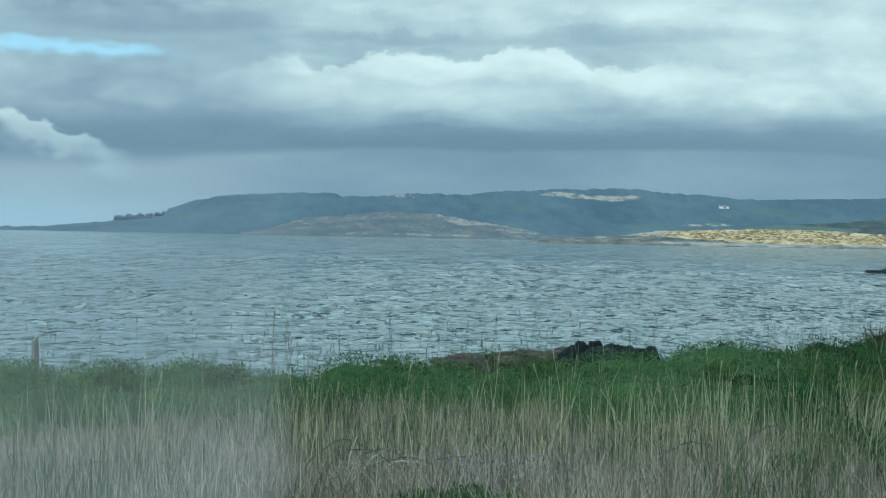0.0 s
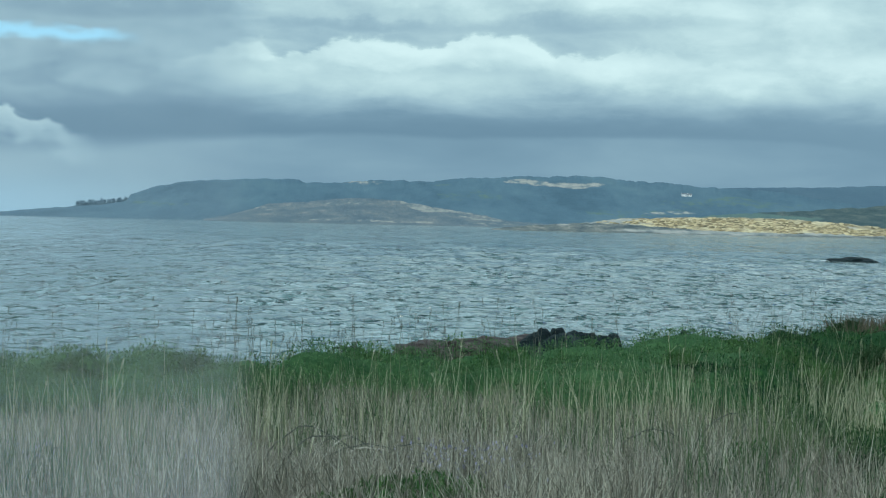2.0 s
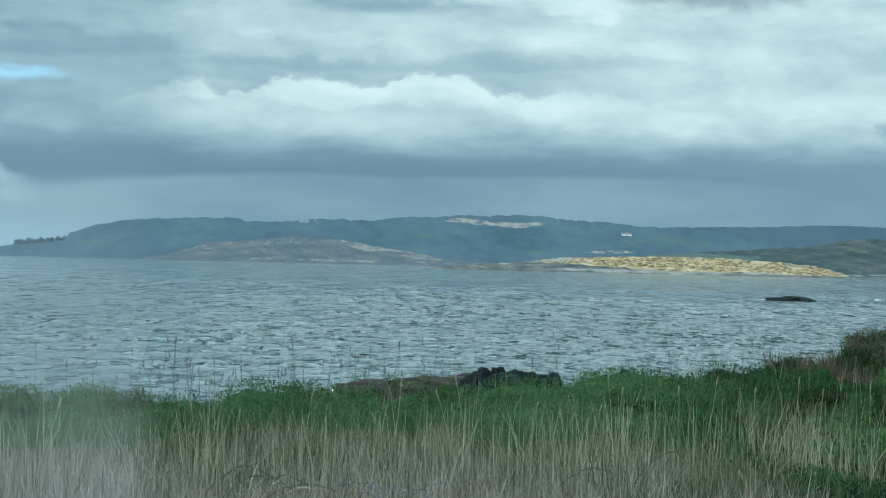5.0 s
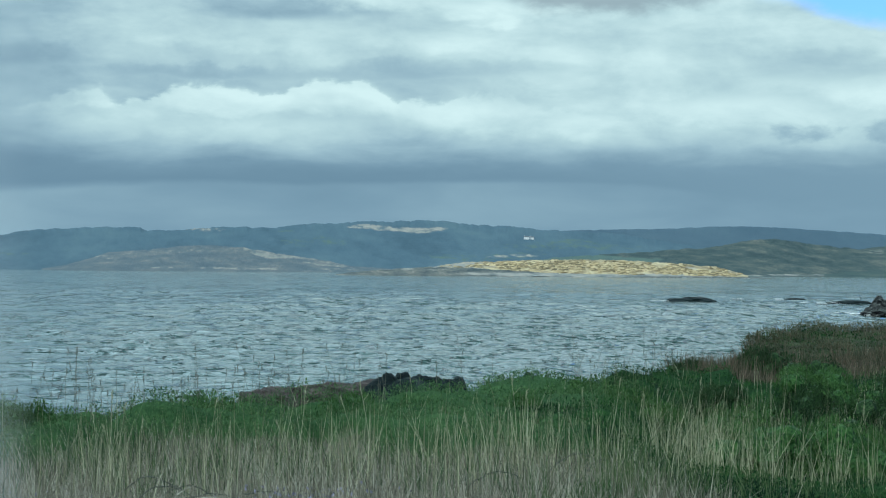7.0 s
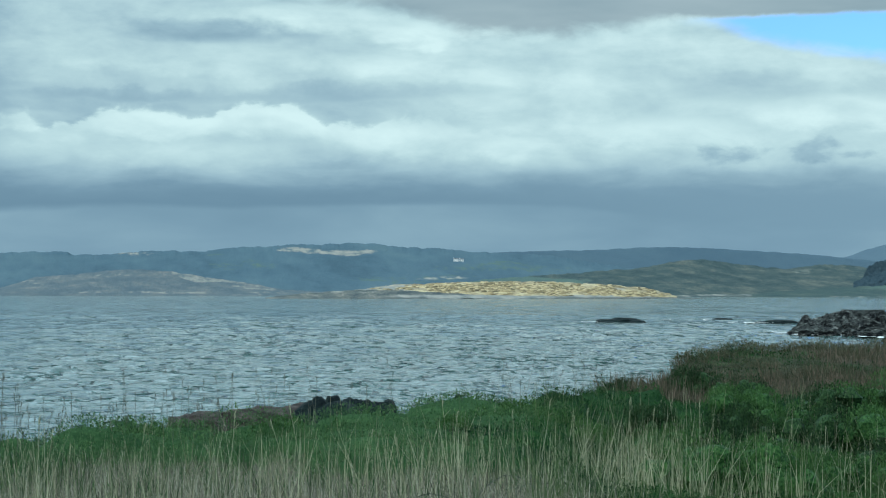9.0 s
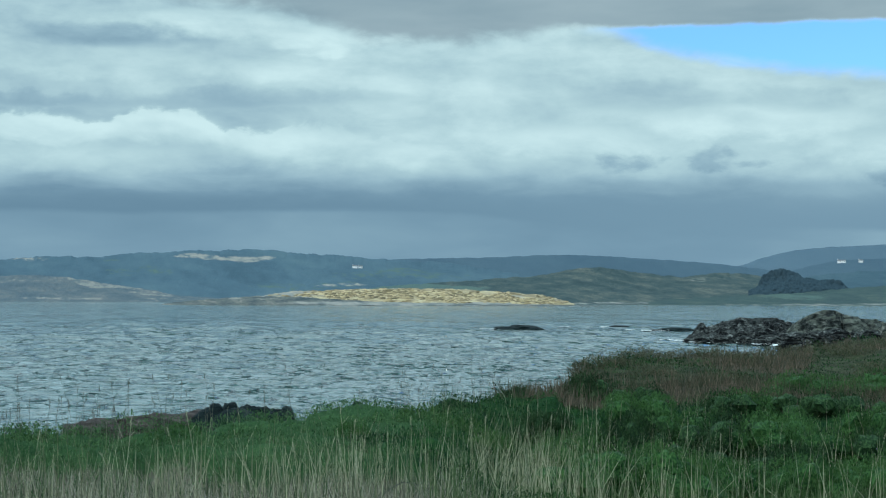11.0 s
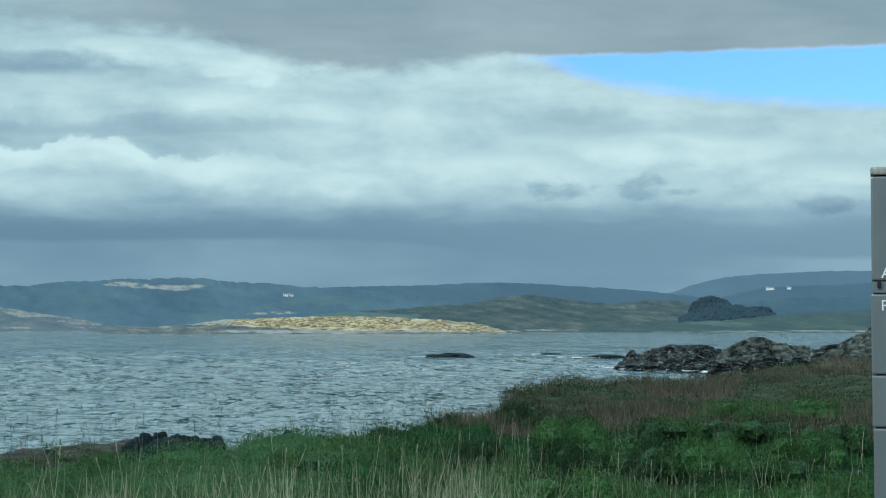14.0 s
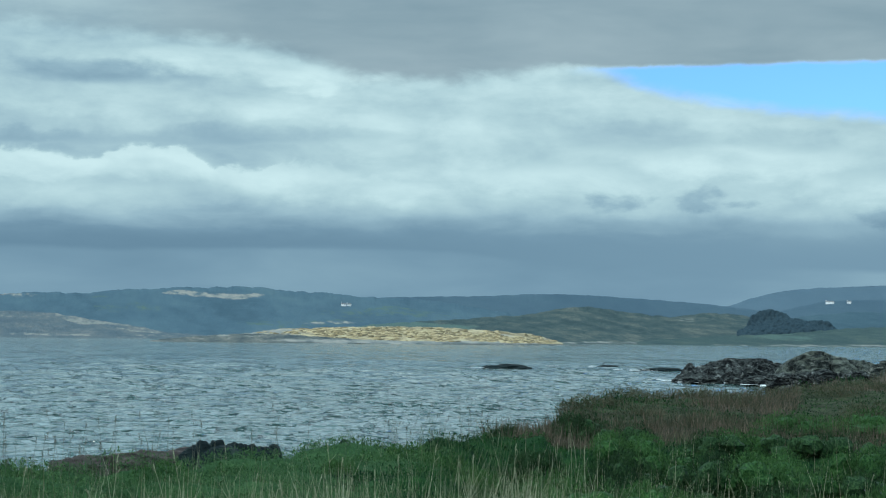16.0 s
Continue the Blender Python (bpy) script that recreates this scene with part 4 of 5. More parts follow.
for _ in range(6):
    surf(9.1 + g.normal(0, 0.1), 1412, 5.0, 4.0, 0.9)
tagged(new("surf", mesh_from("surf", foam_v, foam_f, MAT_FOAM)), "white foam of small waves breaking on rocks", "foam", kind="stuff")


# ---- near plants ----
def blades(name, x, y, h, w, lean, mat, label, category, seed, curl=0.35, lift=0.0):
    """Grass: each blade three faces, bent over its length."""
    g = np.random.default_rng(seed)
    n = len(x)
    z = ground(x, y) + lift
    th = g.uniform(0, 2 * np.pi, n)
    lx, ly = np.cos(th) * lean, np.sin(th) * lean
    f = g.normal(0, 0.6, n) + np.arctan2(x, y) * -1
    wx, wy = np.cos(f) * w / 2, np.sin(f) * w / 2
    base = np.stack([x, y, z], -1)
    side = np.stack([wx, wy, np.zeros(n)], -1)
    up = np.sqrt(np.clip(1 - lean ** 2, 0.05, 1))
    half = base + np.stack([lx * h * 0.5, ly * h * 0.5, up * h * 0.55], -1)
    bend = 1 + curl * g.uniform(0, 1.5, n)
    tip = base + np.stack([lx * h * bend, ly * h * bend, up * h], -1)
    v = np.stack([base - side, base + side, half + side * 0.8, half - side * 0.8, tip], 1).reshape(-1, 3)
    k = np.arange(n)[:, None] * 5
    tri = np.concatenate([k + np.array([[0, 1, 2]]), k + np.array([[0, 2, 3]]), k + np.array([[3, 2, 4]])], 1).reshape(-1, 3)
    return tagged(new(name, mesh_from(name, v, tri, mat)), label, category, kind="stuff")


def scatter(n, a0, a1, r0, seed, r1=400.0):
    """Points of the terrace, thinning with the square of the distance."""
    g = np.random.default_rng(seed)
    a = g.uniform(a0, a1, n)
    end = np.minimum(brink(a) + 0.8, r1)
    r = r0 * (end / r0) ** g.uniform(0, 1, n)
    p = polar(a, r)
    return p[:, 0], p[:, 1], a, r, g


def heath_share(a, r, x, y):
    """Where the brown bracken grows: in ragged drifts over the outer headland."""
    edge = np.interp(a, [11.3, 12.5, 15, 16, 19, 22, 26, 30], [50, 46, 45, 46, 45.5, 43, 40, 38]) + np.interp(a, [14, 18], [2.5, 6.5]) * fuzz(x * 0.16, y * 0.16, 31, 3)
    p = smooth01(r, edge - 3, edge + 5) * smooth01(a, 12.5, 14.0)
    p = p * (1 - 0.85 * smooth01(a, 22, 23.5) * smooth01(r, 56, 62) * (1 - smooth01(r, 84, 96)))
    p = p * np.clip(0.80 + 0.85 * fuzz(x * 0.33, y * 0.13, 37, 3), 0.15, 1)
    end = brink(a)
    rim = smooth01(r, end - 14, end - 6) * smooth01(a, 15.8, 17) * (1 - smooth01(a, 24, 26))
    p = np.maximum(p, rim * (0.46 + 0.16 * fuzz(x * 0.3, y * 0.3, 39, 2)))
    return smooth01(p, 0.30, 0.58)


def heath_here(a, r, x, y, g):
    return g.uniform(0, 1, len(r)) < heath_share(a, r, x, y)


def dry_edge(a, x, y):
    return np.interp(a, [-16, 0, 4, 8, 10, 12, 14, 15.5], [24.0, 23.8, 23.6, 22.8, 21.5, 19.5, 15.5, 10.0]) + 1.3 * fuzz(x * 0.5, y * 0.5, 41, 3)


def plant_height(x, y):
    near, far_off = mounds(x, y, 1.15), mounds(x + 7.0, y + 3.0, 2.3)
    r, a = np.hypot(x, y), np.degrees(np.arctan2(x, y))
    w = smooth01(r, 22, 40)
    end = brink(a)
    trodden = 1 - 0.5 * smooth01(a, 11, 14) * (1 - smooth01(r, end - 12, end - 5))
    return trodden * np.clip(0.26 + 0.70 * (near * (1 - w) + far_off * w) + 0.10 * fuzz(x * 2.2, y * 2.2, 51, 3), 0.12, 1.1)


def thick_cover():
    """Undergrowth: the close mass of leaves, stems and thatch that fills the spaces between the single plants."""
    m, t, b = material("undergrowth", 0.95, 0.03)
    drift, grain, speck = noisy(t, where(t), 0.9, 4.0, 0.6), noisy(t, where(t, 1, 1, 0.6), 14.0, 4.0, 0.65), noisy(t, where(t, 1, 1, 0.25), 45.0, 2.0, 0.5)
    f = (drift * 0.45 + grain * 0.35 + speck * 0.2).clamp()
    col = ramp(t, f, [(0.36, c(0.050, 0.047, 0.036)), (0.50, c(0.125, 0.117, 0.092)), (0.64, c(0.235, 0.222, 0.178))])
    kinds = (("herb", [(0.36, c(0.014, 0.038, 0.017)), (0.50, c(0.034, 0.078, 0.031)), (0.64, c(0.066, 0.132, 0.050))]),
             ("shaded_herb", [(0.36, c(0.004, 0.014, 0.007)), (0.50, c(0.012, 0.038, 0.013)), (0.64, c(0.030, 0.085, 0.023))]),
             ("heath", [(0.36, c(0.024, 0.025, 0.017)), (0.50, c(0.062, 0.053, 0.038)), (0.64, c(0.125, 0.098, 0.074))]))
    for name, stops in kinds:
        n = t.nodes.new("ShaderNodeAttribute")
        n.attribute_name = name
        col = blend(t, (Val(t, n.outputs["Fac"]) + (grain - 0.5) * 0.9).step(0.3, 0.7), col, ramp(t, f, stops))
    t.links.new(col, b.inputs["Base Color"])
    bump(t, b, grain * 0.7 + speck * 0.3, 0.9, 0.05)
    A, R = np.meshgrid(np.arange(-17, 30, 0.12), np.geomspace(10.2, 150, 430))
    R = np.minimum(R, brink(A) + 1.5)
    pts = polar(A, R)
    x, y = pts[..., 0], pts[..., 1]
    green = smooth01(R - dry_edge(A, x, y), -0.5, 0.5)
    heath = heath_share(A, R, x, y)
    heath = np.maximum(heath, 0.5 * smooth01(R, 42, 56))
    # right of this heading the herbs take the darker, shaded colour
    shaded_herb = smooth01(A - 9.6 - 2.6 * fuzz(x * 0.4, y * 0.4, 47, 3), -0.8, 0.8)
    tall = 0.10 + 0.05 * fuzz(x * 3, y * 3, 55, 3)
    tall = tall * (1 - green) + green * (plant_height(x, y) * 0.84 - 0.05 + 0.025 * fuzz(x * 9, y * 9, 56, 3))
    tall = tall * (1 - heath) + heath * (0.22 + 0.26 * mounds(x, y, 1.5) + 0.03 * fuzz(x * 7, y * 7, 57, 3))
    edge = smooth01(brink(A) + 0.9 - R, 0.0, 1.2)
    pts[..., 2] = ground(x, y) + tall * edge - 0.25 * (1 - edge)
    ob = new("undergrowth", sheet("undergrowth", pts, m))
    for name, mask in (("herb", green), ("shaded_herb", green * shaded_herb), ("heath", green * heath)):
        ob.data.attributes.new(name, "FLOAT", "POINT").data.foreach_set("value", mask.astype(np.float32).ravel())
    return tagged(ob, "dense low undergrowth of herbs, thatch and bracken", "undergrowth", kind="stuff")


thick_cover()
x, y, a, r, g = scatter(175000, -17, 18, 10.5, 61, 29)
k = (r < dry_edge(a, x, y) + g.exponential(0.9, len(r)))
x, y, r = x[k], y[k], r[k]
h = g.gamma(3.2, 0.098, len(x)) * (0.80 + 0.45 * fuzz(x * 1.6, y * 1.6, 62, 3))
h = np.where(g.uniform(0, 1, len(x)) < 0.03, h * 1.4, h)
blades("dry_grass", x, y, np.clip(h, 0.08, 0.7), g.uniform(0.004, 0.010, len(x)), np.abs(g.normal(0, 0.55, len(x))).clip(0, 0.97), MAT_DRY, "dense tall dead straw-coloured grass", "grass", 63)
x, y, a, r, g = scatter(75000, -17, 18, 10.5, 64, 27)
k = r < dry_edge(a, x, y) + 0.5
x, y = x[k], y[k]
blades("fallen_grass", x, y, g.uniform(0.2, 0.5, len(x)), g.uniform(0.005, 0.012, len(x)), g.uniform(0.6, 0.97, len(x)), MAT_LITTER, "matted fallen brown grass under the standing stems", "grass", 65, 0.1, 0.05)

x, y, a, r, g = scatter(660000, -17, 30, 11.5, 71)
k = (r > dry_edge(a, x, y) - g.exponential(0.8, len(r))) & ~heath_here(a, r, x, y, g)
x, y, r = x[k], y[k], r[k]
z = ground(x, y) + plant_height(x, y) * (1 - np.abs(g.normal(0, 0.3, len(x)))).clip(0.05, 1) - 0.03
p = np.stack([x, y, z], -1)
size = g.uniform(0.022, 0.055, len(x)) * (r / 22) ** 0.75
# leaves on the headland side take the colour with shade in it
shaded_herb = np.degrees(np.arctan2(x, y)) > 9.6 + 2.6 * fuzz(x * 0.4, y * 0.4, 47, 3) + g.normal(0, 0.8, len(x))
tagged(new("green_herbs", leaf_mesh("green_herbs", p[~shaded_herb], size[~shaded_herb], MAT_HERB, 72, (0.13, 0.26), (0.0, 1.35))), "dense fresh green leafy herbs on the shore terrace", "herbs", kind="stuff")
tagged(new("nettles", leaf_mesh("nettles", p[shaded_herb], size[shaded_herb], MAT_SHADED_HERB, 77, (0.13, 0.26), (0.0, 1.35))), "thick deep green herbs near the headland, shade put into their colour", "nettles", kind="stuff")
x, y, a, r, g = scatter(150000, -17, 30, 10, 73)
k = (((r > dry_edge(a, x, y) - g.exponential(1.0, len(r))) & (g.uniform(0, 1, len(r)) < 0.45)) | ((g.uniform(0, 1, len(r)) < 0.12) & (fuzz(x * 0.9, y * 0.9, 44, 2) > 0.2))) & (~heath_here(a, r, x, y, g) | (g.uniform(0, 1, len(r)) < 0.4)) & ((a < 13) | (r > 45) | (g.uniform(0, 1, len(r)) < 0.8))
x, y, r = x[k], y[k], r[k]
blades("green_grass", x, y, plant_height(x, y) * g.uniform(0.6, 1.2, len(x)), g.uniform(0.004, 0.009, len(x)) * (r / 20) ** 0.7, np.abs(g.normal(0, 0.22, len(x))), MAT_BLADE, "fresh green grass between the herbs", "grass", 74)
x, y, a, r, g = scatter(150000, 10, 31, 30, 75)
k = heath_here(a, r, x, y, g)
x, y, r = x[k], y[k], r[k]
blades("bracken", x, y, (0.36 + 0.36 * mounds(x, y, 1.5)) * g.gamma(6, 0.17, len(x)).clip(0.3, 1.6), g.uniform(0.010, 0.030, len(x)) * (r / 50) ** 0.7, np.abs(g.normal(0, 0.45, len(x))), MAT_HEATH, "dead reddish-brown bracken and reeds on the headland", "bracken", 76)

MAT_LONG = leafy("long_green_grass", [(0.2, c(0.040, 0.078, 0.030)), (0.6, c(0.085, 0.130, 0.055)), (0.85, c(0.15, 0.19, 0.095))], 0.3, through_light=0.3)
x, y, a, r, g = scatter(15000, 11, 29, 15, 91, 44)
k = (g.uniform(0, 1, len(r)) < np.clip(0.5 + 0.6 * fuzz(x * 0.5, y * 0.5, 92, 3), 0.05, 1)) & ~heath_here(a, r, x, y, g)
x, y, r = x[k], y[k], r[k]
blades("long_grass", x, y, (plant_height(x, y) + 0.18) * g.uniform(0.7, 1.3, len(x)), g.uniform(0.005, 0.010, len(x)) * (r / 22) ** 0.5, np.abs(g.normal(0, 0.28, len(x))), MAT_LONG, "long light green grass standing over the darkened herbs", "grass", 93, 0.6)

# pale dead stems that stand in tufts among the green
tufts = [(-4.6, 20, 60, 0.5), (-4.0, 19, 40, 0.4), (-1.6, 21, 14, 0.3), (1.3, 20, 26, 0.4), (3.6, 20, 60, 0.6), (5.5, 21, 30, 0.5), (7.2, 20, 70, 0.5), (8.6, 21, 60, 0.5), (9.6, 19, 40, 0.5), (12.6, 22, 30, 0.6),
         (14.6, 25, 40, 0.6), (14.0, 19, 24, 0.6), (16.4, 23, 30, 0.8), (18.5, 24, 40, 1.0), (-9.5, 19, 30, 0.6), (-11.5, 20, 24, 0.6), (10.8, 23, 40, 0.6), (20.5, 26, 30, 1.2), (23.5, 28, 24, 1.5), (0.0, 17, 60, 2.0), (6.0, 17, 80, 2.5), (11.0, 18, 80, 2.0), (13.6, 20.5, 70, 0.7), (14.6, 20, 50, 0.6), (15.4, 19.6, 60, 0.7), (16.9, 19.2, 45, 0.9), (18.2, 20, 35, 0.8)]
g = np.random.default_rng(81)
px, py = [], []
for a, r, n, wide in tufts:
    at = polar(a, r)
    px.append(at[0] + g.normal(0, wide * 0.5, n))
    py.append(at[1] + g.normal(0, wide * 0.6, n))
sx_, sy_, _, _, _ = scatter(1000, -16, 21, 17, 82, 42)
tx_, ty_, _, _, _ = scatter(420, 11, 27, 17, 85, 36)
px, py = np.concatenate([*px, sx_, tx_]), np.concatenate([*py, sy_, ty_])
blades("dead_stems", px, py, g.uniform(0.55, 1.2, len(px)), g.uniform(0.005, 0.010, len(px)), np.abs(g.normal(0, 0.2, len(px))), MAT_STALK, "pale dead stems standing in tufts among the green", "grass", 83, 0.5)


# ---- single stalks, bushes, twigs and the fence post ----
def stalk(tall, seed, mat, group):
    """A dead flower stalk: a slightly bent stem and a ragged seed head."""
    g = random.Random(seed)
    ob = new("dry_stalk")
    bend = (g.uniform(-0.12, 0.12) * tall, g.uniform(-0.06, 0.06) * tall)
    pts = [Vector((bend[0] * (u ** 2), bend[1] * (u ** 2), tall * u - 0.1 * (u == 0))) for u in (0, 0.35, 0.7, 1.0)]
    bm = bmesh.new()
    for i in range(3):
        rod(bm, pts[i], pts[i + 1], 0.0044 - 0.0009 * i, 0.0035 - 0.0009 * i)
    for i in range(g.randint(1, 3)):
        z = g.uniform(0.5, 0.85)
        p = Vector((bend[0] * z * z, bend[1] * z * z, tall * z))
        rod(bm, p, p + Vector((g.uniform(-0.07, 0.07), g.uniform(-0.04, 0.04), g.uniform(0.05, 0.12))), 0.003, 0.0015, 4)
    part("stem", bm, mat, ob)
    bm = bmesh.new()
    for i in range(7):
        p = pts[3] + Vector((g.uniform(-0.006, 0.006), g.uniform(-0.006, 0.006), -0.014 * i))
        q = p + Vector((g.uniform(-0.024, 0.024), g.uniform(-0.02, 0.02), g.uniform(0.015, 0.05)))
        rod(bm, p, q, 0.0035, 0.0015, 4)
    part("seed_head", bm, mat, ob)
    return tagged(ob, "thin dead stalk with a ragged seed head", "stalk", group)


rnd = random.Random(7)
kinds = [stalk(h, 400 + i, MAT_DARKSTALK, "stalks along the shore") for i, h in enumerate((0.95, 1.1, 1.25, 1.4, 1.55, 1.05, 1.2))]
spots = [(rnd.uniform(-5.6, 4.6), rnd.uniform(-2.2, 0.6)) for _ in range(72)] + [(rnd.uniform(9.9, 13.2), rnd.uniform(-2.0, 0.5)) for _ in range(26)] + [(rnd.uniform(-13.5, -6), rnd.uniform(-2.0, 0.4)) for _ in range(18)] + [(rnd.uniform(4.6, 9.9), rnd.uniform(-2.0, 0.4)) for _ in range(9)]
for i, (a, off) in enumerate(spots):
    d = float(brink(a)) + off
    x0, y0 = d * math.sin(radians(a)), d * math.cos(radians(a))
    z0 = float(ground(np.array([x0]), np.array([y0]))[0])
    m4 = pose(x0, y0, z0, rnd.gauss(0, 5), rnd.gauss(0, 7), rnd.uniform(0, 360))
    if i < len(kinds):
        kinds[i].matrix_basis = m4
    else:
        copy_thing(kinds[i % len(kinds)], m4)

pale = [stalk(h, 450 + i, MAT_STALK, "pale reeds among the herbs") for i, h in enumerate((0.9, 1.0, 1.15, 1.3))]
spots = [(-4.9, 19.5), (-4.6, 20), (-4.3, 19.6), (-4.4, 19.0), (-3.9, 20.1), (-3.6, 19.4), (-1.5, 20.5), (1.4, 20), (1.7, 20.6), (3.3, 20), (3.8, 20.4), (4.1, 19.8), (7.0, 20), (7.3, 20.2), (8.4, 21), (8.6, 20.8), (8.9, 21.3), (9.7, 19), (12.7, 22),
         (14.0, 25), (14.2, 25.3), (14.4, 24.8), (14.7, 25.6), (16.3, 23), (18.8, 24), (20.1, 26), (-9.8, 19), (-9.3, 19.4), (-11.8, 20), (5.6, 21), (10.6, 23), (11.2, 22.5), (22.5, 27), (24.6, 28)]
for i, (a, d) in enumerate(spots):
    x0, y0 = d * math.sin(radians(a)), d * math.cos(radians(a))
    z0 = float(ground(np.array([x0]), np.array([y0]))[0])
    m4 = pose(x0, y0, z0, rnd.gauss(0, 6), rnd.gauss(6, 8), rnd.uniform(-40, 40))
    if i < len(pale):
        pale[i].matrix_basis = m4
    else:
        copy_thing(pale[i % len(pale)], m4)


def bush(a, d, wide, tall, seed, mat, label, n=2600):
    g = np.random.default_rng(seed)
    x0, y0 = d * math.sin(radians(a)), d * math.cos(radians(a))
    z0 = float(ground(np.array([x0]), np.array([y0]))[0])
    ob = new("bush")
    ob.matrix_world = pose(x0, y0, z0)
    bm = bmesh.new()
    tips = []
    for i in range(9):
        th, k = g.uniform(0, 6.28), g.uniform(0.2, 0.8)
        tip = (math.cos(th) * wide * 0.5 * k, math.sin(th) * wide * 0.5 * k, tall * g.uniform(0.40, 0.80))
        tips.append(tip)
        rod(bm, (0, 0, -0.1), tip, 0.018, 0.005, 5)
    part("stems", bm, MAT_BARK, ob)
    parts = []
    bm = bmesh.new()
    for tip in tips + [(0, 0, tall * 0.5)]:
        at = Vector((tip[0], tip[1], tip[2] * 0.85))
        lump = bmesh.ops.create_icosphere(bm, subdivisions=2, radius=1.0, matrix=Matrix.Translation(at) @ Matrix.Diagonal((wide * 0.12, wide * 0.12, tall * 0.22, 1)))
        for q in lump["verts"]:
            q.co = at + (q.co - at) * (1 + 0.5 * noise.noise(q.co * 9.0 + Vector((seed, 0, 0))))
            q.co.z = max(q.co.z, 0.02)
        parts.append(clump(g, n // 10, 1.0) * np.array([wide * 0.23, wide * 0.23, tall * 0.38]) + np.array(tip) * np.array([1, 1, 0.85]))
    if d > 50:
        bm.free()
    else:
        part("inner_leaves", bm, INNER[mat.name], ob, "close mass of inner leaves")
    p = np.concatenate(parts)
    p[:, 2] = np.clip(p[:, 2], 0.03, None)
    crown = new("foliage", leaf_mesh("foliage", p, g.uniform(0.035, 0.085, len(p)) * (d / 25) ** 0.45, mat, seed, (0.08, 0.17), (0.3, 1.45)))
    crown.parent = ob
    return tagged(ob, label, "bush", "bushes on the terrace")


for i, (a, d, wide, tall) in enumerate(((16.3, 61, 1.8, 0.8), (16.9, 66, 2.2, 0.8), (17.9, 40, 1.6, 0.95), (20.6, 38, 1.8, 0.9), (23.2, 40, 2.2, 0.9), (17.4, 27, 1.3, 0.75), (19.6, 28, 1.5, 0.8), (21.8, 26, 1.5, 0.8), (24.5, 30, 1.7, 0.85), (26.2, 36, 1.8, 0.9), (11.9, 36, 1.2, 0.8), (17.5, 71, 3.0, 0.9), (18.6, 74, 2.6, 0.85), (19.9, 74, 3.0, 0.8), (20.9, 70, 2.4, 0.8), (22.0, 76, 3.0, 0.9), (18.2, 58, 2.2, 0.7), (20.2, 52, 2.4, 0.7), (24.0, 86, 3.4, 0.9), (25.6, 96, 3.6, 0.9), (13.9, 44, 1.2, 0.8), (16.3, 48, 1.8, 0.75), (25.0, 60, 2.6, 0.9))):
    bush(a, d, wide, tall, 500 + i, MAT_OLIVE if d > 50 else MAT_BUSH, "low olive-brown bush on the headland" if d > 50 else "low dark green bush on the shore terrace")
for i, (a, d, wide, tall) in enumerate(((-0.95, 27, 0.8, 0.78), (-10.2, 27, 1.0, 0.9), (-6.8, 27, 0.9, 0.85), (9.8, 33, 1.1, 0.85), (10.7, 35, 1.1, 0.85), (16.4, 21.5, 2.3, 0.95), (18.6, 22, 1.9, 0.9), (22.0, 33, 1.6, 0.9), (13.2, 30, 1.2, 0.75), (0.4, 12.6, 0.8, 0.4), (1.4, 12.4, 0.7, 0.4), (-2.3, 12.5, 0.5, 0.3), (11.5, 15.5, 0.9, 0.45), (17.2, 31, 1.5, 0.95), (19.0, 33, 1.6, 0.9), (20.4, 23, 1.3, 0.8), (24.0, 24, 1.5, 0.85), (25.8, 27, 1.4, 0.9), (15.2, 28, 1.4, 0.85), (17.8, 37, 1.7, 0.85), (21.3, 40, 1.9, 0.85), (23.1, 30, 1.6, 0.9), (25.2, 33, 1.6, 0.9), (19.7, 25, 1.2, 0.75), (12.2, 32, 1.2, 0.8), (8.9, 30, 1.0, 0.8), (5.6, 29, 1.0, 0.75), (3.2, 27.5, 0.9, 0.75))):
    bush(a, d, wide, tall, 540 + i, MAT_FRESH, "rounded fresh green clump of leafy herbs", 4200)


for i, (a, d, wide, tall) in enumerate(((16.25, 44, 1.5, 1.15), (18.0, 31, 1.2, 1.05), (20.25, 31, 1.6, 1.05), (17.4, 29, 1.0, 0.95), (22.6, 27, 1.1, 0.9), (14.9, 33, 1.0, 0.9))):
    bush(a, d, wide, tall, 580 + i, MAT_BUSH, "dense dark green shrub among the herbs", 5200)
for i, (a, d, wide, tall) in enumerate(((21.3, 31, 2.2, 1.05), (20.0, 24, 1.3, 0.8), (23.2, 25, 1.7, 0.85), (22.9, 47, 2.6, 1.0), (24.6, 48, 2.8, 1.0), (18.8, 26, 1.2, 0.8), (25.2, 26, 1.5, 0.85))):
    bush(a, d, wide, tall, 600 + i, MAT_FRESH, "bright green leafy shrub standing above the herbs", 5200)


MAT_CANE = leafy("bleached_cane", [(0.2, c(0.24, 0.225, 0.18)), (0.8, c(0.42, 0.40, 0.33))], 0.3, through_light=0)


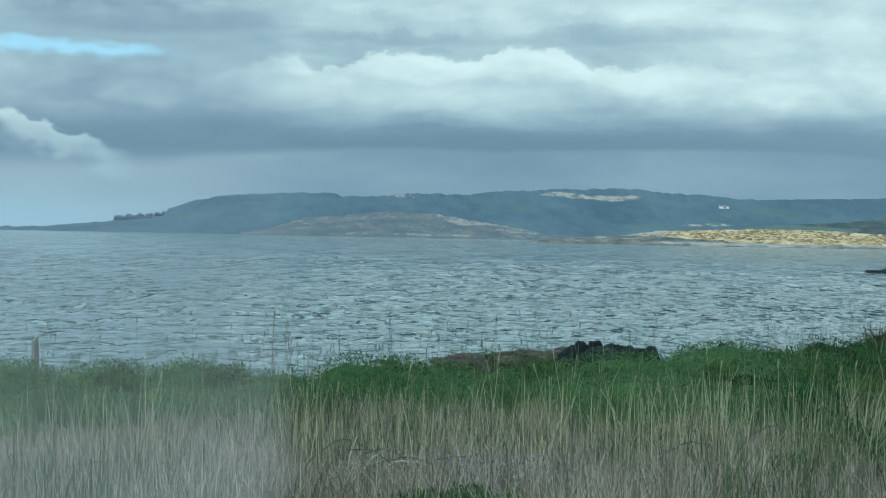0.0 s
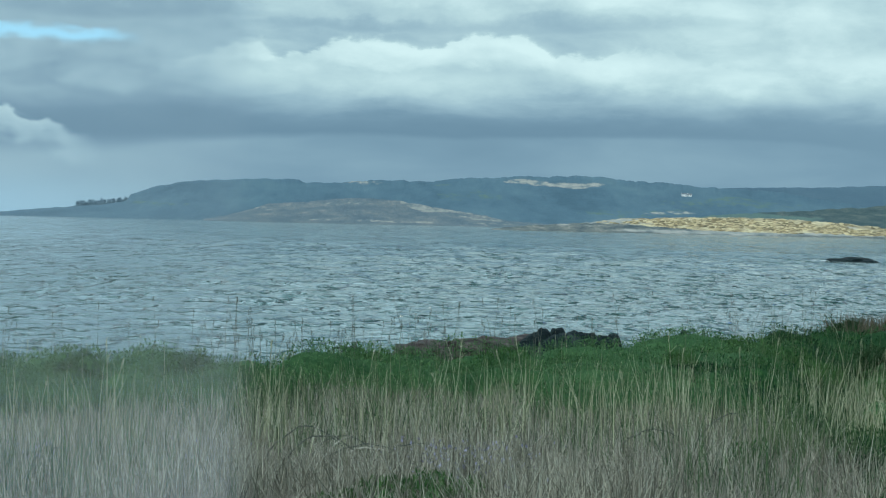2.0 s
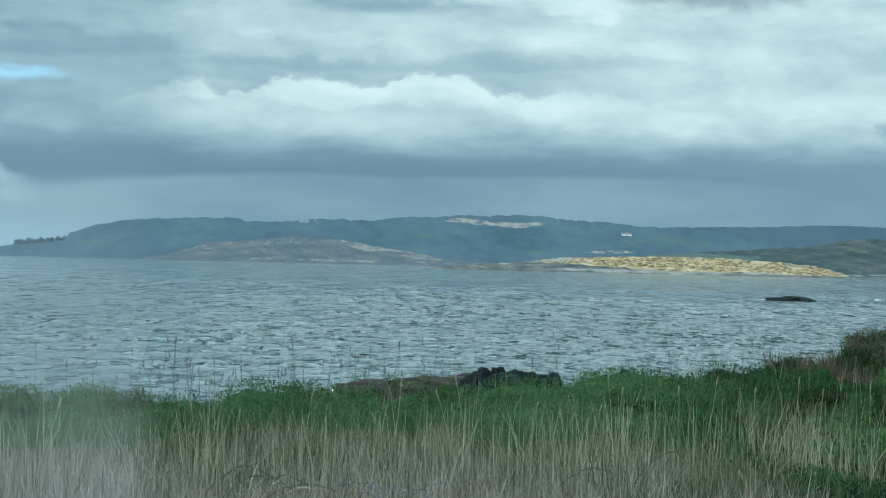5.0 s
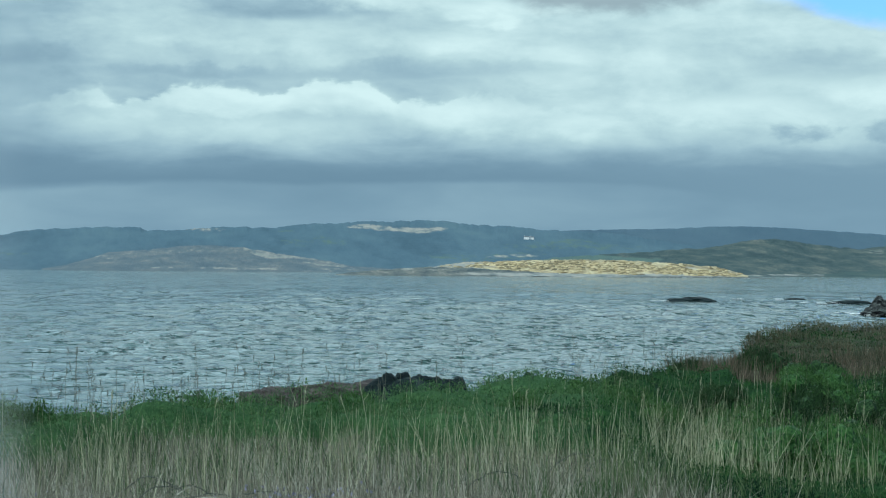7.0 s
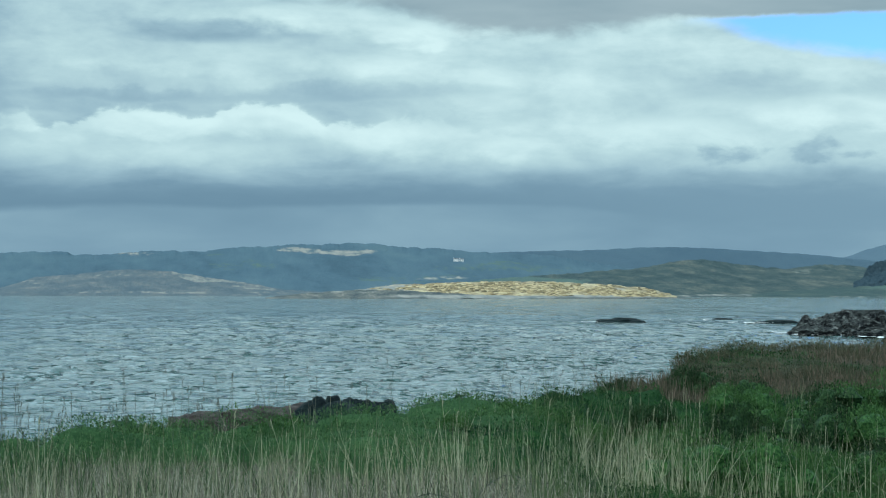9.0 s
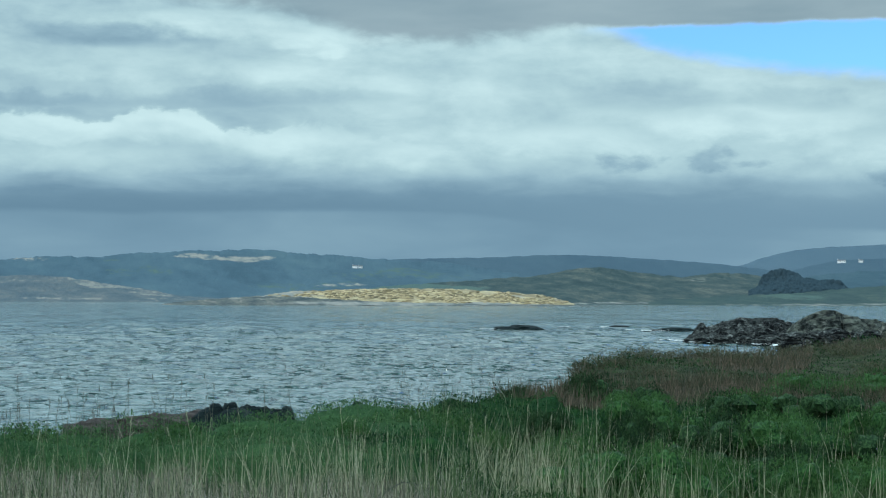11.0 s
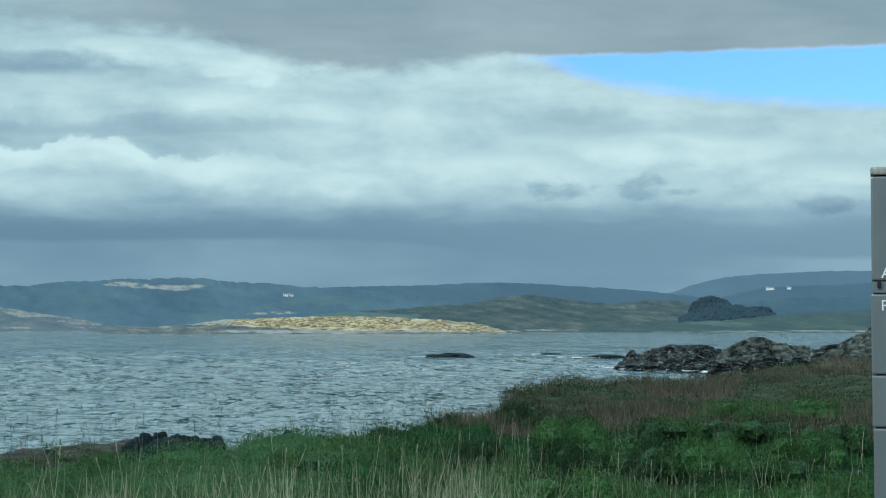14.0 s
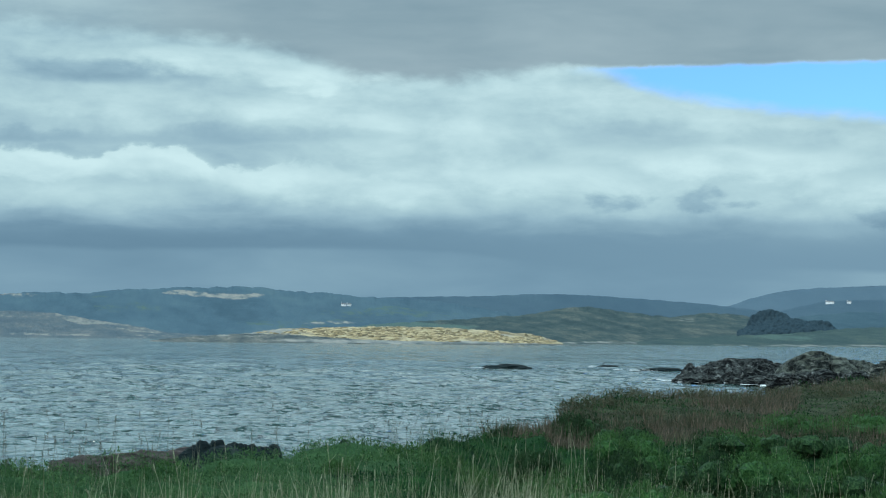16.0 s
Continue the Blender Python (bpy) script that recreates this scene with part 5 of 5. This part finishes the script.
def twig(a, d, length, rise, mat, label, seed, flip=1):
    """A bent bramble cane or dead twig lying in the grass."""
    g = random.Random(seed)
    x0, y0 = d * math.sin(radians(a)), d * math.cos(radians(a))
    z0 = float(ground(np.array([x0]), np.array([y0]))[0])
    bm = bmesh.new()
    last = None
    for i in range(11):
        u = i / 10
        p = Vector(((u - 0.5) * length, 0.15 * math.sin(3 * u + seed), 0.27 + rise * (1 - (2 * u - 1) ** 2) + flip * 0.1 * u + g.uniform(-0.012, 0.012)))
        if last:
            rod(bm, last, p, 0.008 - 0.004 * u, 0.0076 - 0.004 * u, 5)
        last = p
    p = Vector((-length / 2, 0.15 * math.sin(seed), 0.27))
    rod(bm, p, p + Vector((-0.04, 0, -0.4)), 0.008, 0.009, 5)
    me = bpy.data.meshes.new("twig")
    bm.to_mesh(me)
    bm.free()
    me.materials.append(mat)
    ob = new("twig", me)
    ob.matrix_world = pose(x0, y0, z0, 0, 0, -a + g.uniform(-20, 20))
    return tagged(ob, label, "twig", "twigs in the grass")


twig(-0.4, 16.2, 0.75, 0.12, MAT_CANE, "pale bent dead twig lying on the grass", 1, -2)
twig(-3.0, 16.5, 0.8, 0.24, MAT_DARKSTALK, "dark arched bramble cane in the grass", 2)
twig(-2.6, 15.6, 0.6, 0.2, MAT_DARKSTALK, "dark arched bramble cane in the grass", 3)
twig(-2.2, 14.2, 0.3, 0.05, MAT_CANE, "pale broken twig sticking out of the grass", 4, 3)
twig(7.0, 15.2, 0.5, 0.03, MAT_CANE, "short pale twig across the stems", 5, -1)
twig(10.4, 17.5, 0.7, 0.22, MAT_DARKSTALK, "dark arched bramble cane in the grass", 6)
for k, (a, d, length, rise) in enumerate(((-1.9, 16.4, 0.45, 0.12), (-1.2, 15.8, 0.6, 0.08), (0.3, 15.6, 0.5, 0.10), (7.8, 16.8, 0.5, 0.12), (11.2, 17.8, 0.5, 0.16))):
    twig(a, d, length, rise, MAT_DARKSTALK, "dark arched bramble cane in the grass", 20 + k)
twig(-11.0, 14.0, 0.8, 0.2, MAT_DARKSTALK, "dark arched bramble cane in the grass", 8)

# weathered fence post
m, t, b = material("weathered_wood", 0.9, 0.15)
f = noisy(t, where(t, 14, 14, 1.2), 2.0, 5.0)
t.links.new(ramp(t, f, [(0.3, c(0.11, 0.12, 0.12)), (0.7, c(0.24, 0.25, 0.24))]), b.inputs["Base Color"])
bump(t, b, f, 0.6, 0.01)
MAT_OLDWOOD = m
a, d = -12.6, 30.2
x0, y0 = d * math.sin(radians(a)), d * math.cos(radians(a))
post_z = float(ground(np.array([x0]), np.array([y0]))[0])
post = new("fence_post")
post.matrix_world = pose(x0, y0, post_z, 2, -2, 12)
tall = 3.19 - post_z
bm = bmesh.new()
rings = []
for z, r in ((-0.4, 0.066), (0.3, 0.064), (0.8, 0.062), (tall - 0.05, 0.058), (tall - 0.01, 0.050), (tall, 0.035)):
    rings.append([bm.verts.new((math.cos(k * math.pi / 5) * r * (1 + 0.06 * math.sin(3 * k + z)), math.sin(k * math.pi / 5) * r, z + (0.025 * math.cos(k * math.pi / 5) if z > 1 else 0))) for k in range(10)])
for lo, hi in zip(rings, rings[1:]):
    for k in range(10):
        bm.faces.new((lo[k], lo[(k + 1) % 10], hi[(k + 1) % 10], hi[k]))
bm.faces.new(rings[-1])
part("shaft", bm, MAT_OLDWOOD, post)
bm = bmesh.new()
rod(bm, (0.052, 0, tall - 0.22), (0.06, 0.03, tall - 0.27), 0.004, 0.004)
rod(bm, (0.06, 0.03, tall - 0.27), (0.052, 0.0, tall - 0.31), 0.004, 0.004)
part("staple", bm, MAT_DARKSTALK, post, "rusty wire staple")
tagged(post, "weathered grey wooden fence post among the herbs", "fence post")

# small violet flowers low in the grass
m, t, b = material("violet_flower", 0.7, 0.2)
t.links.new(ramp(t, island(t), [(0.2, c(0.16, 0.155, 0.22)), (0.8, c(0.25, 0.24, 0.32))]), b.inputs["Base Color"])
g = np.random.default_rng(29)
fp = []
for a, d, n in ((26.0, 30, 160), (25.6, 29, 90), (-11.6, 14.5, 160), (1.7, 13.7, 220), (2.6, 13.4, 120), (-6.6, 14.6, 90)):
    at = polar(a, d)
    fx, fy = at[0] + g.normal(0, 0.25, n), at[1] + g.normal(0, 0.35, n)
    fp.append(np.stack([fx, fy, ground(fx, fy) + g.uniform(0.25, 0.55, n)], -1))
fp = np.concatenate(fp)
tagged(new("wild_flowers", leaf_mesh("wild_flowers", fp, g.uniform(0.02, 0.04, len(fp)), m, 30)), "sparse violet-blue wild flowers in the grass", "flowers", kind="stuff")

# ---- the grey sign pillar at the roadside ----
m, t, b = material("grey_painted_metal", 0.42, 0.5)
f = noisy(t, where(t, 3, 3, 1), 3.0, 5.0)
t.links.new(ramp(t, f, [(0.3, c(0.135, 0.155, 0.155)), (0.7, c(0.18, 0.20, 0.20))]), b.inputs["Base Color"])
b.inputs["Metallic"].default_value = 0.35
bump(t, b, noisy(t, where(t), 60, 3.0), 0.05, 0.002)
MAT_PANEL = m
m, t, b = material("stained_pale_metal", 0.6, 0.4)
t.links.new(ramp(t, noisy(t, where(t, 30, 30, 4), 2.0, 5.0), [(0.3, c(0.20, 0.20, 0.17)), (0.7, c(0.42, 0.42, 0.38))]), b.inputs["Base Color"])
MAT_CAP = m
m, t, b = material("black_gasket", 0.7, 0.3)
b.inputs["Base Color"].default_value = c(0.012, 0.013, 0.014)
MAT_GASKET = m
m, t, b = material("white_vinyl", 0.5, 0.4)
b.inputs["Base Color"].default_value = c(0.75, 0.77, 0.77)
MAT_VINYL = m

PILLAR_D, PILLAR_A = 6.0, 27.03
pillar = new("sign_pillar")
at = polar(PILLAR_A, PILLAR_D)
pillar_z = float(ground(np.array([at[0]]), np.array([at[1]]))[0])
pillar.matrix_world = pose(float(at[0]) + 0.024, float(at[1]), pillar_z, 0, 0, -PILLAR_A)


def slab(name, x0, x1, z0, z1, mat, label="", y0=0.0, y1=0.16, soft=0.006, owner=None):
    bm = bmesh.new()
    box(bm, (x0, y0, z0 - pillar_z), (x1, y1, z1 - pillar_z))
    if soft:
        bmesh.ops.bevel(bm, geom=bm.edges[:], offset=soft, segments=2, affect="EDGES", profile=0.6)
    return part(name, bm, mat, owner or pillar, label)


W = 0.55
slab("core", 0.012, W - 0.012, pillar_z - 0.2, 5.49, MAT_GASKET, "black core behind the panels", 0.012, 0.148, 0)
slab("cap", -0.001, W + 0.001, 5.494, 5.521, MAT_CAP, "pale weathered top cap", -0.003, 0.163, 0.008)
upper = slab("panel", 0.0, W, 5.152, 5.489, MAT_PANEL)
strip = slab("hinge_strip", 0.003, W - 0.003, 5.112, 5.149, MAT_PANEL, "dark recessed hinge strip", 0.006, 0.154, 0.002)
lower = slab("panel", -0.002, W + 0.002, 4.850, 5.108, MAT_PANEL)
slab("panel", -0.001, W + 0.001, 4.680, 4.846, MAT_PANEL)
slab("panel", 0.002, W, 4.05, 4.676, MAT_PANEL)
slab("panel", 0.004, W, 3.25, 4.046, MAT_PANEL)
slab("plinth", -0.03, W + 0.03, pillar_z - 0.1, 3.24, MAT_CAP, "pale concrete plinth", -0.04, 0.2, 0.01)
slab("latch", 0.018, 0.030, 5.128, 5.150, MAT_GASKET, "small dark latch", -0.004, 0.008, 0.002, strip)


def letter(ch, x, z, size, owner):
    cu = bpy.data.curves.new("letter", "FONT")
    cu.body, cu.size, cu.extrude = ch, size, 0.0008
    tmp = bpy.data.objects.new("letter", cu)
    me = bpy.data.meshes.new_from_object(tmp)
    bpy.data.objects.remove(tmp)
    me.materials.append(MAT_VINYL)
    ob = new("letter", me)
    ob.parent = owner
    ob.matrix_basis = pose(x, -0.003, z - pillar_z, 90, 0, 0)
    return tagged(ob, "white vinyl letter")


letter("A", 0.030, 5.160, 0.050, upper)
letter("P", 0.028, 5.055, 0.050, lower)
tagged(pillar, "tall grey metal roadside sign pillar with panel seams", "sign")

# ---- the window through which the shore is seen ----
WIN_D, WIN_A = 0.55, 7.0
at = polar(WIN_A, WIN_D)
wall_z = 3.0
sill_z = 4.72
wall = new("wall_1")
wall.matrix_world = pose(float(at[0]), float(at[1]), wall_z, 0, 0, -WIN_A)
m, t, b = material("plain_grey_wall", 0.85, 0.2)
t.links.new(ramp(t, noisy(t, where(t), 5.0, 5.0), [(0.3, c(0.22, 0.22, 0.22)), (0.7, c(0.28, 0.28, 0.28))]), b.inputs["Base Color"])
MAT_WALL = m
bm = bmesh.new()
box(bm, (-0.7, -0.03, -0.1), (0.7, 0.05, sill_z - wall_z))
part("panelling", bm, MAT_WALL, wall)
tagged(wall, "plain low grey wall under the window", "wall", kind="structure")
window = new("window_1")
window.matrix_world = pose(float(at[0]), float(at[1]), sill_z, 0, 0, -WIN_A)
m, t, b = material("dark_frame", 0.5, 0.4)
t.links.new(ramp(t, noisy(t, where(t), 20.0), [(0.3, c(0.03, 0.03, 0.032)), (0.7, c(0.045, 0.045, 0.05))]), b.inputs["Base Color"])
for lo, hi in (((-0.42, -0.02, 0.002), (0.42, 0.03, 0.05)), ((-0.42, -0.02, 0.55), (0.42, 0.03, 0.60)), ((-0.42, -0.02, 0.052), (-0.37, 0.03, 0.548)), ((0.37, -0.02, 0.052), (0.42, 0.03, 0.548))):
    bm = bmesh.new()
    box(bm, lo, hi)
    bmesh.ops.bevel(bm, geom=bm.edges[:], offset=0.004, segments=2, affect="EDGES")
    part("window_frame", bm, m, window)
# a pane whose pale film stands in for a hazy reflection
m = bpy.data.materials.new("veiled_glass")
m.use_nodes = True
t = m.node_tree
t.nodes.clear()
oc = t.nodes.new("ShaderNodeTexCoord")
sp = t.nodes.new("ShaderNodeSeparateXYZ")
t.links.new(oc.outputs["Object"], sp.inputs[0])
ox, oz = Val(t, sp.outputs[0]), Val(t, sp.outputs[2])
mottle = noisy(t, oc.outputs["Object"], 14.0, 3.0, 0.5)
film = (ox + (mottle - 0.5) * 0.012).step(-0.124, -0.110).rest() * (oz.curve([(0.12, 0.19), (0.17, 0.19), (0.22, 0.14), (0.27, 0.06), (0.40, 0.03)]) * (mottle * 1.0 + 0.4))
clear_b = t.nodes.new("ShaderNodeBsdfTransparent")
veil_through = t.nodes.new("ShaderNodeBsdfTranslucent")
veil_through.inputs["Color"].default_value = c(0.97, 0.95, 0.96)
veil_front = t.nodes.new("ShaderNodeBsdfDiffuse")
veil_front.inputs["Color"].default_value = c(0.97, 0.95, 0.96)
both = t.nodes.new("ShaderNodeMixShader")
both.inputs[0].default_value = 0.6
t.links.new(veil_through.outputs[0], both.inputs[1])
t.links.new(veil_front.outputs[0], both.inputs[2])
mx = t.nodes.new("ShaderNodeMixShader")
t.links.new(film.sock, mx.inputs[0])
t.links.new(clear_b.outputs[0], mx.inputs[1])
t.links.new(both.outputs[0], mx.inputs[2])
om = t.nodes.new("ShaderNodeOutputMaterial")
t.links.new(mx.outputs[0], om.inputs["Surface"])
bm = bmesh.new()
v = [bm.verts.new(q) for q in ((-0.37, 0, 0.05), (0.37, 0, 0.05), (0.37, 0, 0.55), (-0.37, 0, 0.55))]
bm.faces.new(v)
pane = part("pane", bm, m, window, "clear pane with a pale film in place of a reflection")
pane.visible_shadow = False
tagged(window, "clear window pane with a pale film for a reflection, in a dark frame", "window", kind="structure")
